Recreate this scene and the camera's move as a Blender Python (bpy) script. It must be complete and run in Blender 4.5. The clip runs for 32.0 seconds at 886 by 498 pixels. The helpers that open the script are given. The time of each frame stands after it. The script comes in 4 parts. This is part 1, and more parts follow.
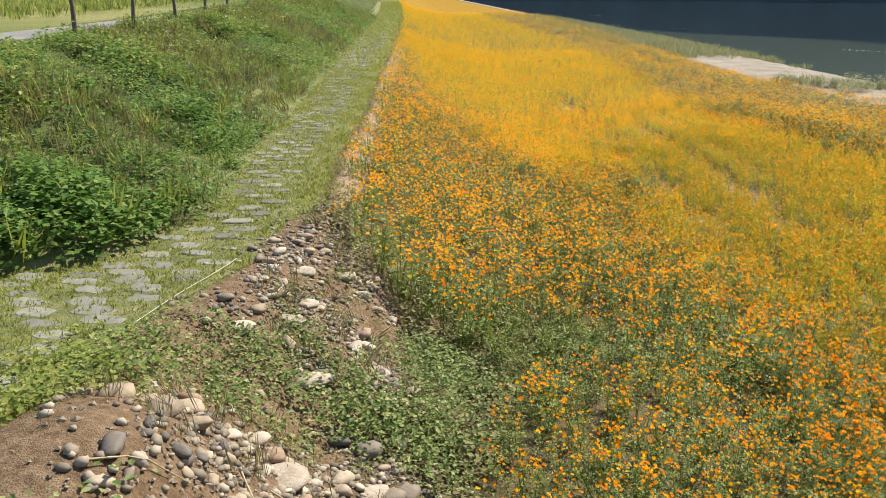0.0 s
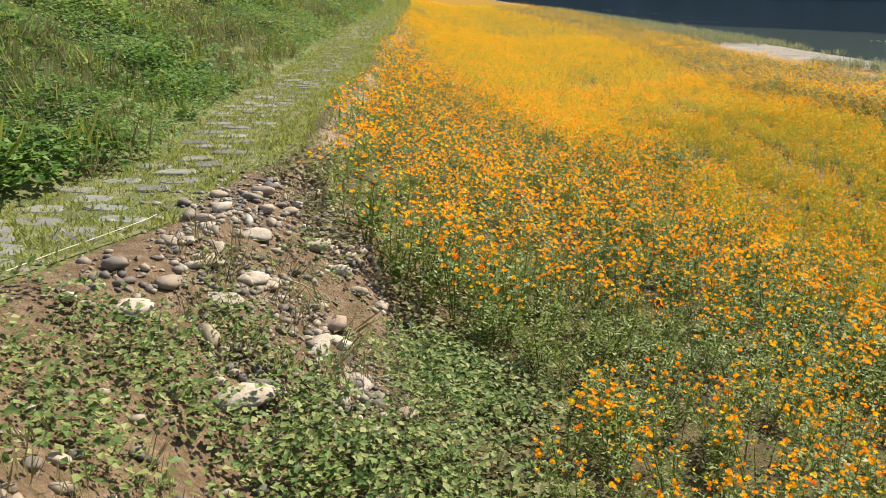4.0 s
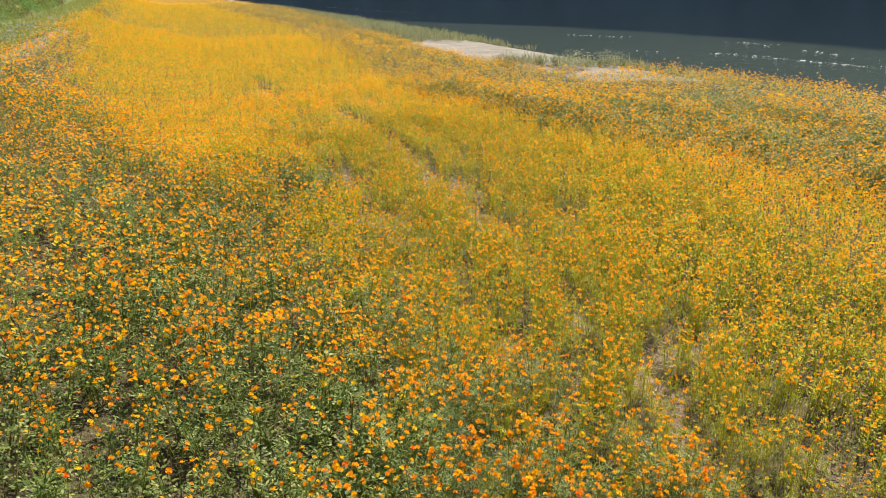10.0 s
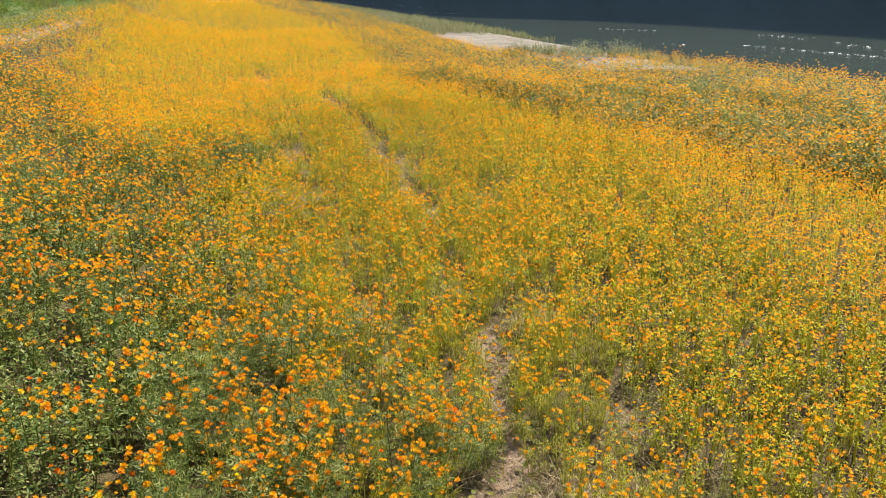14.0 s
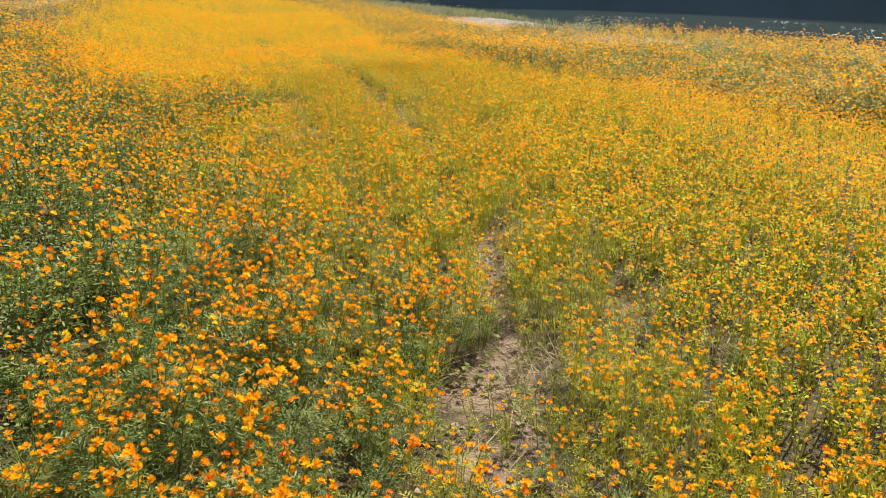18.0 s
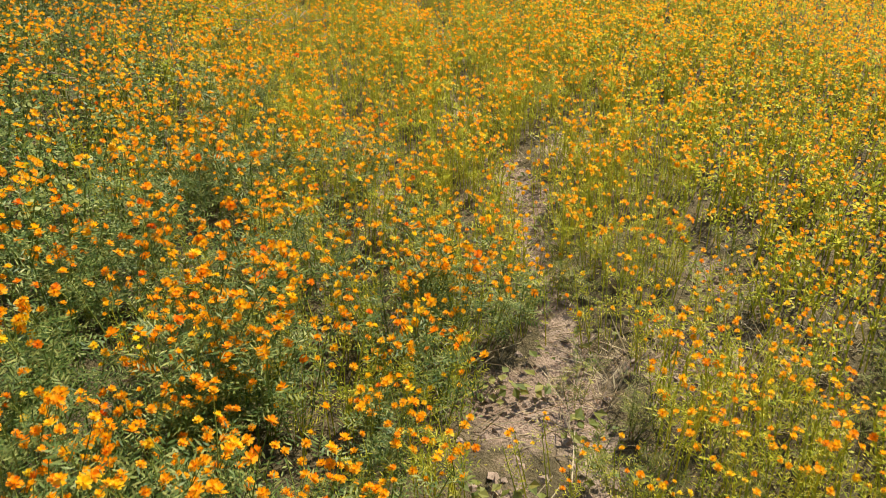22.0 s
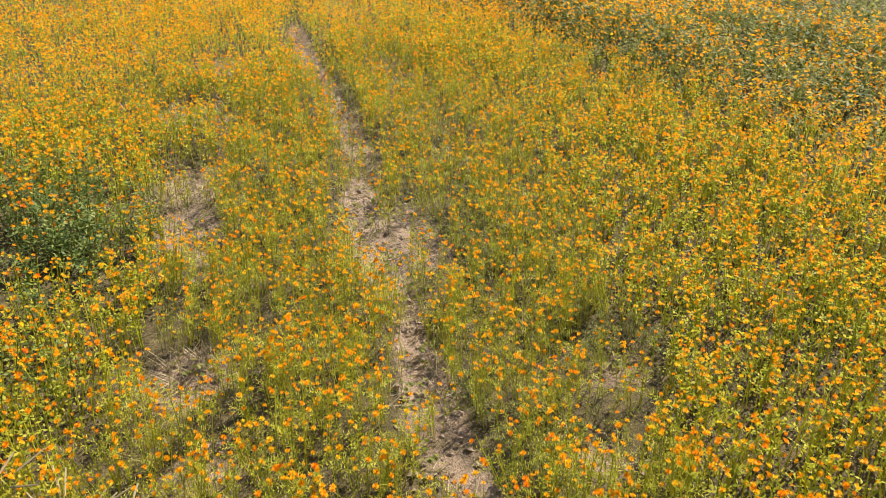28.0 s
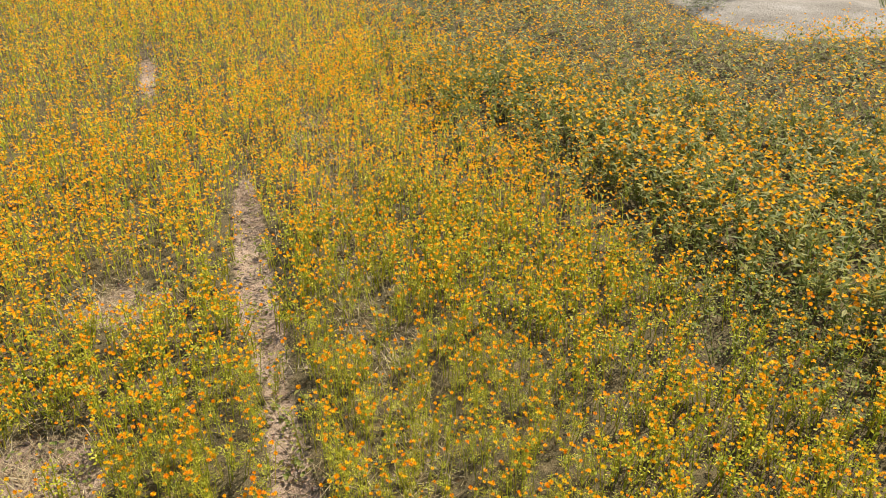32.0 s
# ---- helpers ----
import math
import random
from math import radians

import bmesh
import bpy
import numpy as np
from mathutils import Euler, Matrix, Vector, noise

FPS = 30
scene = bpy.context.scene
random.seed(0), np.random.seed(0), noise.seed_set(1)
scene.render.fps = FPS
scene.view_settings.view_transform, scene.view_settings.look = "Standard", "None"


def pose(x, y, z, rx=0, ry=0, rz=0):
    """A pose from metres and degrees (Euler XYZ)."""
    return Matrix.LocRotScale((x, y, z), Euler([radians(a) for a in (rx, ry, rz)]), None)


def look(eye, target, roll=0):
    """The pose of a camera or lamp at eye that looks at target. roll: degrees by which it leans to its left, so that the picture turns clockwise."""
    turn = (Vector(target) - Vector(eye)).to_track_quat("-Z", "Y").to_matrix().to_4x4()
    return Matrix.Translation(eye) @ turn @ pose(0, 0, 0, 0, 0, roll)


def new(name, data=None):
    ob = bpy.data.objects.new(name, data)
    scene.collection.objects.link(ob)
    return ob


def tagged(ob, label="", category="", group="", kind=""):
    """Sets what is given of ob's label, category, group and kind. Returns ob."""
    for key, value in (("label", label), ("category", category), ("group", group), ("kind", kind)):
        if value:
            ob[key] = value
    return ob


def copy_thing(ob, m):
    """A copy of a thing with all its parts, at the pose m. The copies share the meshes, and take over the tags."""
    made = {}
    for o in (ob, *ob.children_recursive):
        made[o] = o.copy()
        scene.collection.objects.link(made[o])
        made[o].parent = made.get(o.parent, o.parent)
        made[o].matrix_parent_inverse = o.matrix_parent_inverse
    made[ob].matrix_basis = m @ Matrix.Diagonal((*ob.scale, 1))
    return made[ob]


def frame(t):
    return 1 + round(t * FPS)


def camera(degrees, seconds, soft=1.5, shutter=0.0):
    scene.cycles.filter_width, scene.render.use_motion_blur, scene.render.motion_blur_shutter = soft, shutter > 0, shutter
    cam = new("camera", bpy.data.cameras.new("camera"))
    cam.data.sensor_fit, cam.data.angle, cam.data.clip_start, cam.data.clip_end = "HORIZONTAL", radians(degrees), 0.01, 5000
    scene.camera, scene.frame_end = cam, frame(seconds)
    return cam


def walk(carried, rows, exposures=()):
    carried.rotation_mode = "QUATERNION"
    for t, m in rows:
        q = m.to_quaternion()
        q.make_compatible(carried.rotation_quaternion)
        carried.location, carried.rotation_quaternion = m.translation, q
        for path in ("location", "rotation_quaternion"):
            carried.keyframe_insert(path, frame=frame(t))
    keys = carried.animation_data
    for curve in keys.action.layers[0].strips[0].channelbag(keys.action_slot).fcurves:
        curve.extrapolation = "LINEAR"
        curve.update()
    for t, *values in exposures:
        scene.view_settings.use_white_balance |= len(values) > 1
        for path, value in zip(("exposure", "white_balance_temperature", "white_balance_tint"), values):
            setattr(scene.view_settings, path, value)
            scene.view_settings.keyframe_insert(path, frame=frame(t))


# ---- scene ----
cam = camera(54.30, 32.0, soft=0.9, shutter=0.15)
# seconds, eye x y z, yaw to the left, pitch, roll (degrees)
PATH = [
    (0.0, -5.570, -3.654, 4.939, -5.74, -17.45, -0.26),
    (1.0, -5.570, -3.339, 4.535, -5.74, -17.41, -0.07),
    (2.0, -5.523, -2.851, 4.147, -5.68, -17.46, 0.06),
    (2.5, -5.453, -2.437, 3.980, -5.61, -17.44, 0.12),
    (4.5, -5.306, -0.326, 3.603, -5.26, -17.38, 0.14),
    (4.85, -5.286, 0.004, 3.585, -5.30, -17.39, 0.15),
    (5.0, -5.276, 0.145, 3.582, -7.30, -17.40, 0.22),
    (5.1, -5.270, 0.237, 3.582, -9.75, -17.38, 0.28),
    (5.5, -5.239, 0.599, 3.589, -18.96, -17.30, 0.53),
    (6.0, -5.173, 1.017, 3.591, -23.76, -17.27, 0.60),
    (7.0, -4.420, 1.474, 3.650, -24.20, -17.33, 0.57),
    (8.0, -3.566, 1.517, 3.648, -24.16, -17.40, 0.53),
    (9.0, -2.787, 1.291, 3.634, -23.94, -17.46, 0.42),
    (10.0, -2.115, 0.970, 3.663, -21.73, -17.52, 0.25),
    (10.5, -1.738, 0.772, 3.702, -19.04, -17.57, 0.19),
    (11.0, -1.334, 0.592, 3.725, -18.52, -17.58, 0.13),
    (12.0, -0.589, 0.248, 3.748, -18.18, -17.61, 0.07),
    (13.0, -0.000, 0.000, 3.707, -18.00, -17.59, 0.08),
    (14.0, -0.031, -0.025, 3.260, -17.95, -17.58, -0.07),
    (15.0, 0.004, -0.078, 2.834, -17.87, -17.51, -0.14),
    (15.5, 0.034, -0.098, 2.645, -17.76, -17.47, -0.30),
    (17.5, 0.047, -0.063, 2.196, -17.75, -17.50, -0.22),
    (18.0, 0.038, -0.054, 2.213, -17.77, -17.54, -0.15),
    (18.25, 0.032, -0.054, 2.215, -17.78, -17.85, -0.12),
    (18.5, 0.026, -0.055, 2.216, -17.79, -21.38, -0.10),
    (18.85, 0.026, -0.059, 2.208, -17.70, -26.35, -0.11),
    (19.0, 0.026, -0.061, 2.204, -17.66, -26.64, -0.11),
    (20.0, 0.027, -0.076, 2.177, -17.64, -26.54, -0.03),
    (20.5, 0.067, 0.044, 2.155, -17.59, -26.59, -0.08),
    (21.0, 0.190, 0.534, 2.152, -17.50, -26.51, -0.21),
    (22.0, 0.496, 1.772, 2.124, -17.34, -26.29, -0.38),
    (23.0, 0.806, 2.945, 2.146, -17.49, -26.35, -0.24),
    (24.0, 1.166, 4.292, 2.177, -17.64, -26.23, -0.19),
    (25.0, 1.508, 5.556, 2.190, -17.50, -25.90, -0.32),
    (25.5, 1.672, 6.143, 2.325, -17.35, -25.92, -0.23),
    (27.5, 2.503, 8.620, 3.101, -16.89, -26.02, 0.02),
    (28.0, 2.679, 9.285, 3.247, -16.84, -26.04, 0.05),
    (29.0, 3.057, 10.690, 3.639, -16.79, -26.06, 0.09),
    (30.0, 3.445, 12.196, 3.954, -16.86, -25.99, 0.08),
    (31.0, 3.895, 13.875, 4.256, -16.93, -25.75, 0.13),
    (31.5, 4.142, 14.759, 4.430, -16.92, -25.64, -0.03),
    (32.0, 4.394, 15.629, 4.616, -16.87, -28.24, -0.22),
]


def gaze(x, y, z, yaw, pitch, roll):
    a, b = radians(yaw), radians(pitch)
    return look((x, y, z), (x - math.sin(a) * math.cos(b), y + math.cos(a) * math.cos(b), z + math.sin(b)), roll)


walk(cam, [(r[0], gaze(*r[1:])) for r in PATH])

# ---- world and sun ----
SUN_AZ, SUN_EL = 54.0, 48.0  # degrees clockwise from +y, and above the horizon
world = bpy.data.worlds.new("sky")
scene.world = world
world.use_nodes = True
wn = world.node_tree.nodes
sky = wn.new("ShaderNodeTexSky")
sky.sky_type = "NISHITA"
sky.sun_disc = False
sky.sun_elevation, sky.sun_rotation = radians(SUN_EL), radians(SUN_AZ)
world.node_tree.links.new(sky.outputs[0], wn["Background"].inputs[0])
wn["Background"].inputs[1].default_value = 0.1
sun = new("sun", bpy.data.lights.new("sun", "SUN"))
sun.data.energy, sun.data.angle, sun.data.color = 5.0, radians(0.5), (1.0, 0.93, 0.8)
sun_way = Vector((math.sin(radians(SUN_AZ)) * math.cos(radians(SUN_EL)), math.cos(radians(SUN_AZ)) * math.cos(radians(SUN_EL)), math.sin(radians(SUN_EL))))
sun.matrix_basis = look(sun_way * 50, (0, 0, 0))
scene.view_settings.exposure = 0.77

rng = np.random.default_rng(11)


# ---- materials ----
def shader(name, rough=0.8):
    m = bpy.data.materials.new(name)
    m.use_nodes = True
    b = m.node_tree.nodes["Principled BSDF"]
    b.inputs["Roughness"].default_value = rough
    return m, m.node_tree, b


def ramp(nt, source, stops):
    r = nt.nodes.new("ShaderNodeValToRGB")
    e = r.color_ramp.elements
    e[0].position, e[0].color = stops[0][0], (*stops[0][1], 1)
    e[1].position, e[1].color = stops[-1][0], (*stops[-1][1], 1)
    for p, c in stops[1:-1]:
        k = e.new(p)
        k.color = (*c, 1)
    nt.links.new(source, r.inputs[0])
    return r.outputs[0]


def place_noise(nt, scale, detail=4.0, rough=0.6):
    g = nt.nodes.new("ShaderNodeNewGeometry")
    n = nt.nodes.new("ShaderNodeTexNoise")
    n.inputs["Scale"].default_value, n.inputs["Detail"].default_value, n.inputs["Roughness"].default_value = scale, detail, rough
    nt.links.new(g.outputs["Position"], n.inputs["Vector"])
    return n.outputs[0]


def blend(nt, a, b, fac, mode="MIX"):
    x = nt.nodes.new("ShaderNodeMix")
    x.data_type, x.blend_type = "RGBA", mode
    for sock, v in ((x.inputs[6], a), (x.inputs[7], b), (x.inputs[0], fac)):
        if isinstance(v, bpy.types.NodeSocket):
            nt.links.new(v, sock)
        elif isinstance(v, tuple):
            sock.default_value = (*v, 1)
        else:
            sock.default_value = v
    return x.outputs[2]


def relief(nt, b, height, strength, distance):
    k = nt.nodes.new("ShaderNodeBump")
    k.inputs["Strength"].default_value, k.inputs["Distance"].default_value = strength, distance
    nt.links.new(height, k.inputs["Height"])
    nt.links.new(k.outputs[0], b.inputs["Normal"])


def leafy(name, stops, thin=0.35, rough=0.55, patch=0.35, gloss=0.2):
    """A leaf or petal: each island its own tone, patches of tone over the place, light coming through."""
    m, nt, b = shader(name, rough)
    b.inputs["Specular IOR Level"].default_value = gloss
    g = nt.nodes.new("ShaderNodeNewGeometry")
    c = ramp(nt, g.outputs["Random Per Island"], stops)
    n = place_noise(nt, 0.6, 3.0)
    dark = ramp(nt, n, [(0.3, (0.68, 0.72, 0.68)), (0.7, (1.15, 1.1, 1.0))])
    c = blend(nt, c, dark, patch, "MULTIPLY")
    nt.links.new(c, b.inputs["Base Color"])
    t = nt.nodes.new("ShaderNodeBsdfTranslucent")
    nt.links.new(c, t.inputs["Color"])
    mix = nt.nodes.new("ShaderNodeMixShader")
    mix.inputs[0].default_value = thin
    nt.links.new(b.outputs[0], mix.inputs[1])
    nt.links.new(t.outputs[0], mix.inputs[2])
    nt.links.new(mix.outputs[0], nt.nodes["Material Output"].inputs["Surface"])
    return m


LEAF = leafy("cosmos leaf", [(0.0, (0.065, 0.125, 0.028)), (0.5, (0.175, 0.24, 0.05)), (1.0, (0.41, 0.43, 0.125))], thin=0.42, rough=0.5, gloss=0.25)
LEAF_DRY = leafy("yellowing leaf", [(0.0, (0.29, 0.36, 0.038)), (0.5, (0.54, 0.54, 0.043)), (1.0, (0.74, 0.63, 0.08))], thin=0.5)
LEAF_GREY = leafy("grey-green leaf", [(0.0, (0.14, 0.185, 0.042)), (0.5, (0.26, 0.275, 0.06)), (1.0, (0.44, 0.39, 0.105))], thin=0.5)
STALK = leafy("flower stalk", [(0.0, (0.36, 0.4, 0.038)), (1.0, (0.62, 0.57, 0.06))], thin=0.4)
STALK_GREEN = leafy("green stalk", [(0.0, (0.15, 0.22, 0.035)), (1.0, (0.32, 0.34, 0.06))], thin=0.4)
PETAL = leafy("orange petal", [(0.0, (0.9, 0.2, 0.005)), (0.1, (0.95, 0.34, 0.005)), (0.6, (0.96, 0.45, 0.006)), (0.9, (0.96, 0.52, 0.008)), (1.0, (0.96, 0.7, 0.02))], thin=0.5, rough=0.6, patch=0.0)
PETAL_YELLOW = leafy("yellow-orange petal", [(0.0, (0.95, 0.33, 0.005)), (0.35, (0.96, 0.43, 0.006)), (0.8, (0.96, 0.515, 0.008)), (1.0, (0.96, 0.65, 0.02))], thin=0.5, rough=0.6, patch=0.0)
EYE = leafy("flower centre", [(0.0, (0.45, 0.16, 0.01)), (1.0, (0.6, 0.3, 0.03))], thin=0.1)
BANK_LEAF = leafy("bank creeper leaf", [(0.0, (0.075, 0.16, 0.03)), (0.5, (0.13, 0.24, 0.045)), (1.0, (0.25, 0.34, 0.09))], thin=0.45, rough=0.5)
SHORE_LEAF = leafy("shore grass", [(0.0, (0.15, 0.175, 0.075)), (0.5, (0.28, 0.29, 0.14)), (1.0, (0.44, 0.42, 0.25))], thin=0.4)
SLOPE_LEAF = leafy("slope weed leaf", [(0.0, (0.09, 0.155, 0.04)), (0.5, (0.19, 0.26, 0.075)), (1.0, (0.4, 0.41, 0.16))], thin=0.4, rough=0.5)
PALE_LEAF = leafy("pale bank leaf", [(0.0, (0.16, 0.22, 0.04)), (0.5, (0.26, 0.31, 0.07)), (1.0, (0.4, 0.4, 0.13))], thin=0.45)
BANK_BROWN = leafy("withered weed", [(0.0, (0.13, 0.11, 0.05)), (0.5, (0.21, 0.19, 0.08)), (1.0, (0.32, 0.29, 0.13))], thin=0.4)
GRASS = leafy("verge grass", [(0.0, (0.17, 0.22, 0.035)), (0.5, (0.28, 0.31, 0.05)), (1.0, (0.45, 0.42, 0.12))], thin=0.45)
STRAW = leafy("dry straw", [(0.0, (0.35, 0.26, 0.14)), (1.0, (0.55, 0.46, 0.28))], thin=0.2)


def soil_material(name, stops, grain=60.0, strength=0.7, far=0.7):
    m, nt, b = shader(name, 0.95)
    big, fine = place_noise(nt, far, 6.0, 0.65), place_noise(nt, grain, 4.0, 0.7)
    c = ramp(nt, big, stops)
    c = blend(nt, c, ramp(nt, fine, [(0.3, (0.62, 0.6, 0.58)), (0.7, (1.2, 1.2, 1.2))]), 0.7, "MULTIPLY")
    nt.links.new(c, b.inputs["Base Color"])
    relief(nt, b, fine, strength, 0.03)
    return m



def mask(nt, name, wobble=0.5, scale=6.0):
    """A painted share of the ground, its border frayed by noise."""
    t = nt.nodes.new("ShaderNodeAttribute")
    t.attribute_name = name
    n = place_noise(nt, scale, 5.0, 0.7)
    k = nt.nodes.new("ShaderNodeMath")
    k.operation = "MULTIPLY_ADD"
    k.inputs[1].default_value, k.inputs[2].default_value = wobble * 2, -wobble
    nt.links.new(n, k.inputs[0])
    q = nt.nodes.new("ShaderNodeMath")
    q.operation = "ADD"
    nt.links.new(t.outputs["Fac"], q.inputs[0])
    nt.links.new(k.outputs[0], q.inputs[1])
    r = nt.nodes.new("ShaderNodeMapRange")
    r.inputs[1].default_value, r.inputs[2].default_value = 0.35, 0.65
    nt.links.new(q.outputs[0], r.inputs[0])
    return r.outputs[0]


GROUND, nt, b = shader("ground", 0.95)
b.inputs["Specular IOR Level"].default_value = 0.15
big, fine, mid = place_noise(nt, 0.7, 6.0, 0.65), place_noise(nt, 55.0, 4.0, 0.7), place_noise(nt, 9.0, 5.0, 0.7)
earth = ramp(nt, mid, [(0.3, (0.12, 0.075, 0.043)), (0.5, (0.2, 0.135, 0.08)), (0.7, (0.31, 0.22, 0.14))])
litter = ramp(nt, mid, [(0.3, (0.06, 0.05, 0.025)), (0.5, (0.115, 0.092, 0.045)), (0.7, (0.2, 0.15, 0.08))])
sandy = ramp(nt, big, [(0.3, (0.22, 0.15, 0.1)), (0.5, (0.35, 0.25, 0.175)), (0.7, (0.48, 0.36, 0.265))])
turf = ramp(nt, mid, [(0.3, (0.1, 0.115, 0.03)), (0.5, (0.16, 0.175, 0.045)), (0.7, (0.25, 0.23, 0.09))])
weedy = ramp(nt, big, [(0.3, (0.05, 0.07, 0.02)), (0.6, (0.09, 0.11, 0.035)), (0.8, (0.14, 0.13, 0.06))])
shore = ramp(nt, big, [(0.3, (0.22, 0.19, 0.15)), (0.55, (0.32, 0.285, 0.235)), (0.75, (0.4, 0.36, 0.31))])
paddy = ramp(nt, place_noise(nt, 0.06, 5.0), [(0.35, (0.1, 0.135, 0.035)), (0.5, (0.16, 0.18, 0.055)), (0.65, (0.26, 0.25, 0.095))])
c = blend(nt, litter, sandy, mask(nt, "sandy", 0.45, 7.0))
c = blend(nt, c, earth, mask(nt, "earth", 0.3, 4.0))
c = blend(nt, c, turf, mask(nt, "turf", 0.5, 5.0))
c = blend(nt, c, weedy, mask(nt, "weedy", 0.3, 3.0))
c = blend(nt, c, shore, mask(nt, "shore", 0.4, 1.5))
c = blend(nt, c, paddy, mask(nt, "paddy", 0.1, 1.0))
c = blend(nt, c, ramp(nt, place_noise(nt, 1.3, 5.0, 0.7), [(0.3, (0.22, 0.15, 0.025)), (0.5, (0.33, 0.185, 0.015)), (0.7, (0.28, 0.2, 0.025))]), mask(nt, "bloom", 0.2, 0.5))
c = blend(nt, c, ramp(nt, fine, [(0.3, (0.6, 0.58, 0.56)), (0.7, (1.2, 1.2, 1.2))]), 0.7, "MULTIPLY")
nt.links.new(c, b.inputs["Base Color"])
relief(nt, b, blend(nt, fine, mid, 0.5), 0.9, 0.06)
CONCRETE = soil_material("road concrete", [(0.3, (0.17, 0.165, 0.155)), (0.7, (0.26, 0.25, 0.235))], 30.0, 0.2, 0.4)


# ---- ground ----
EDGE_Y = [-40, -5, 3.2, 5.8, 8.7, 12.6, 19, 30, 45, 60, 75, 100, 130, 300]
EDGE_X = [-12.5, -9.0, -7.84, -7.0, -6.55, -6.35, -5.75, -5.0, -3.7, -2.7, -1.7, -0.3, 1.0, 8.0]
PROFILE_S = [-100, 0, 0.5, 0.9, 1.5, 1.9, 3.0, 5.1, 6.8, 8.5, 30]
PROFILE_Z = [0, 0, -0.03, -0.25, -0.6, -0.95, -1.3, -1.65, -1.95, -2.3, -2.3]


def path_edge(y):
    return np.interp(y, EDGE_Y, EDGE_X)


def path_z(y):
    return np.interp(y, [-40, 0, 6, 25, 60, 130], [3.2, 2.35, 1.8, 1.55, 1.5, 1.5])


def bank_foot(y):
    """How far left of the path's edge the weedy bank begins."""
    return np.interp(y, [-40, 3, 5.5, 6.3, 9, 13, 35, 130], [-6.0, -5.0, -3.4, -1.5, -1.1, -1.35, -1.7, -2.2])


def wob(x, y, k):
    return (np.sin(x * 1.31 * k + 1.7 * np.sin(y * 0.83 * k)) + np.sin(y * 1.17 * k + 2.1 * np.sin(x * 0.71 * k + 1)) + 0.6 * np.sin((x + y) * 2.3 * k)) / 2.6


def straw_bed(x, y):
    """Where dead pale stalks lie thick on the soil."""
    out = 0.7 * np.exp(-(((x - np.interp(y, [20, 30, 40], [5.75, 6.4, 7.0])) / 0.3) ** 2)) * np.interp(y, [18.5, 20.5, 31, 35], [0, 1, 0.8, 0]) * (0.75 + 0.4 * wob(x, y, 1.0))
    for px, py, rx, ry in ((2.85, 5.2, 0.45, 0.26), (3.35, 4.9, 0.3, 0.28), (3.9, 8.4, 0.5, 0.4), (2.5, 15.0, 0.35, 0.3), (2.5, 18.8, 0.4, 0.6), (3.4, 24.5, 0.6, 0.4), (2.6, 22.0, 0.5, 0.5)):
        out = np.maximum(out, np.exp(-(((x - px) / rx) ** 2) - ((y - py) / ry) ** 2))
    return np.clip(out, 0, 1)


def bare(x, y):
    """How bare the field is, 0 to 1: wheel ruts and sandy patches."""
    rut_r = np.interp(y, [0, 4.5, 8, 9.3, 10.6, 13.9, 16, 18.3, 20.7, 26.5, 36, 60], [1.2, 2.1, 3.07, 3.14, 3.46, 3.92, 4.35, 4.45, 4.75, 4.95, 5.5, 7.5])
    rut_l = rut_r - np.interp(y, [0, 8, 16, 24, 36], [1.0, 1.1, 1.85, 1.5, 1.6])
    out = 0.9 * np.exp(-(((x - rut_r) / 0.15) ** 2)) * np.clip(0.5 + 0.65 * wob(x, y, 0.9), 0.1, 1.1)
    out += 0.65 * np.exp(-(((x - rut_l) / 0.17) ** 2)) * (0.45 + 0.55 * wob(x + 3, y, 1.1))
    out = out * np.interp(y, [12, 16, 25, 31, 33], [1, 0.75, 0.7, 0.2, 0])
    for px, py, rx, ry, k in ((1.87, 5.1, 0.3, 0.36, 1.05), (1.62, 4.15, 0.2, 0.45, 0.9), (2.05, 3.5, 0.35, 0.5, 0.4), (2.9, 5.1, 0.5, 0.3, 0.35), (3.65, 6.0, 0.28, 0.45, 0.8), (4.25, 16.9, 0.2, 1.0, 1.3), (4.78, 16.9, 0.2, 0.8, 1.0), (4.4, 18.2, 0.16, 0.5, 0.9), (4.2, 14.4, 0.15, 0.6, 0.9), (4.1, 13.2, 0.15, 0.5, 0.8),
                              (2.6, 19.3, 0.32, 0.4, 0.75), (2.48, 17.8, 0.34, 0.42, 0.95), (2.4, 15.1, 0.36, 0.3, 0.8), (2.58, 13.9, 0.3, 0.25, 0.6), (3.95, 8.5, 0.4, 0.25, 0.6), (4.78, 21.0, 0.15, 1.6, 1.0), (4.8, 24.4, 0.2, 1.4, 1.2), (4.93, 26.5, 0.15, 0.9, 0.9),
                              (3.07, 8.0, 0.16, 0.6, 0.6), (3.3, 9.9, 0.16, 0.6, 0.6), (3.3, 7.6, 0.22, 0.2, 0.4), (5.56, 14.3, 0.35, 0.35, 0.7), (4.96, 13.3, 0.25, 0.3, 0.6), (3.65, 33.6, 0.2, 2.0, 0.75), (2.7, 22.0, 0.5, 0.5, 0.6), (3.4, 24.5, 0.5, 0.25, 0.6), (2.2, 9.2, 0.14, 0.6, 0.7)):
        out += k * np.exp(-(((x - px) / rx) ** 2) - ((y - py) / ry) ** 2)
    out += 0.4 * straw_bed(x, y)
    return np.clip(out + 0.25 * out * wob(x, y, 5.0), 0, 1)


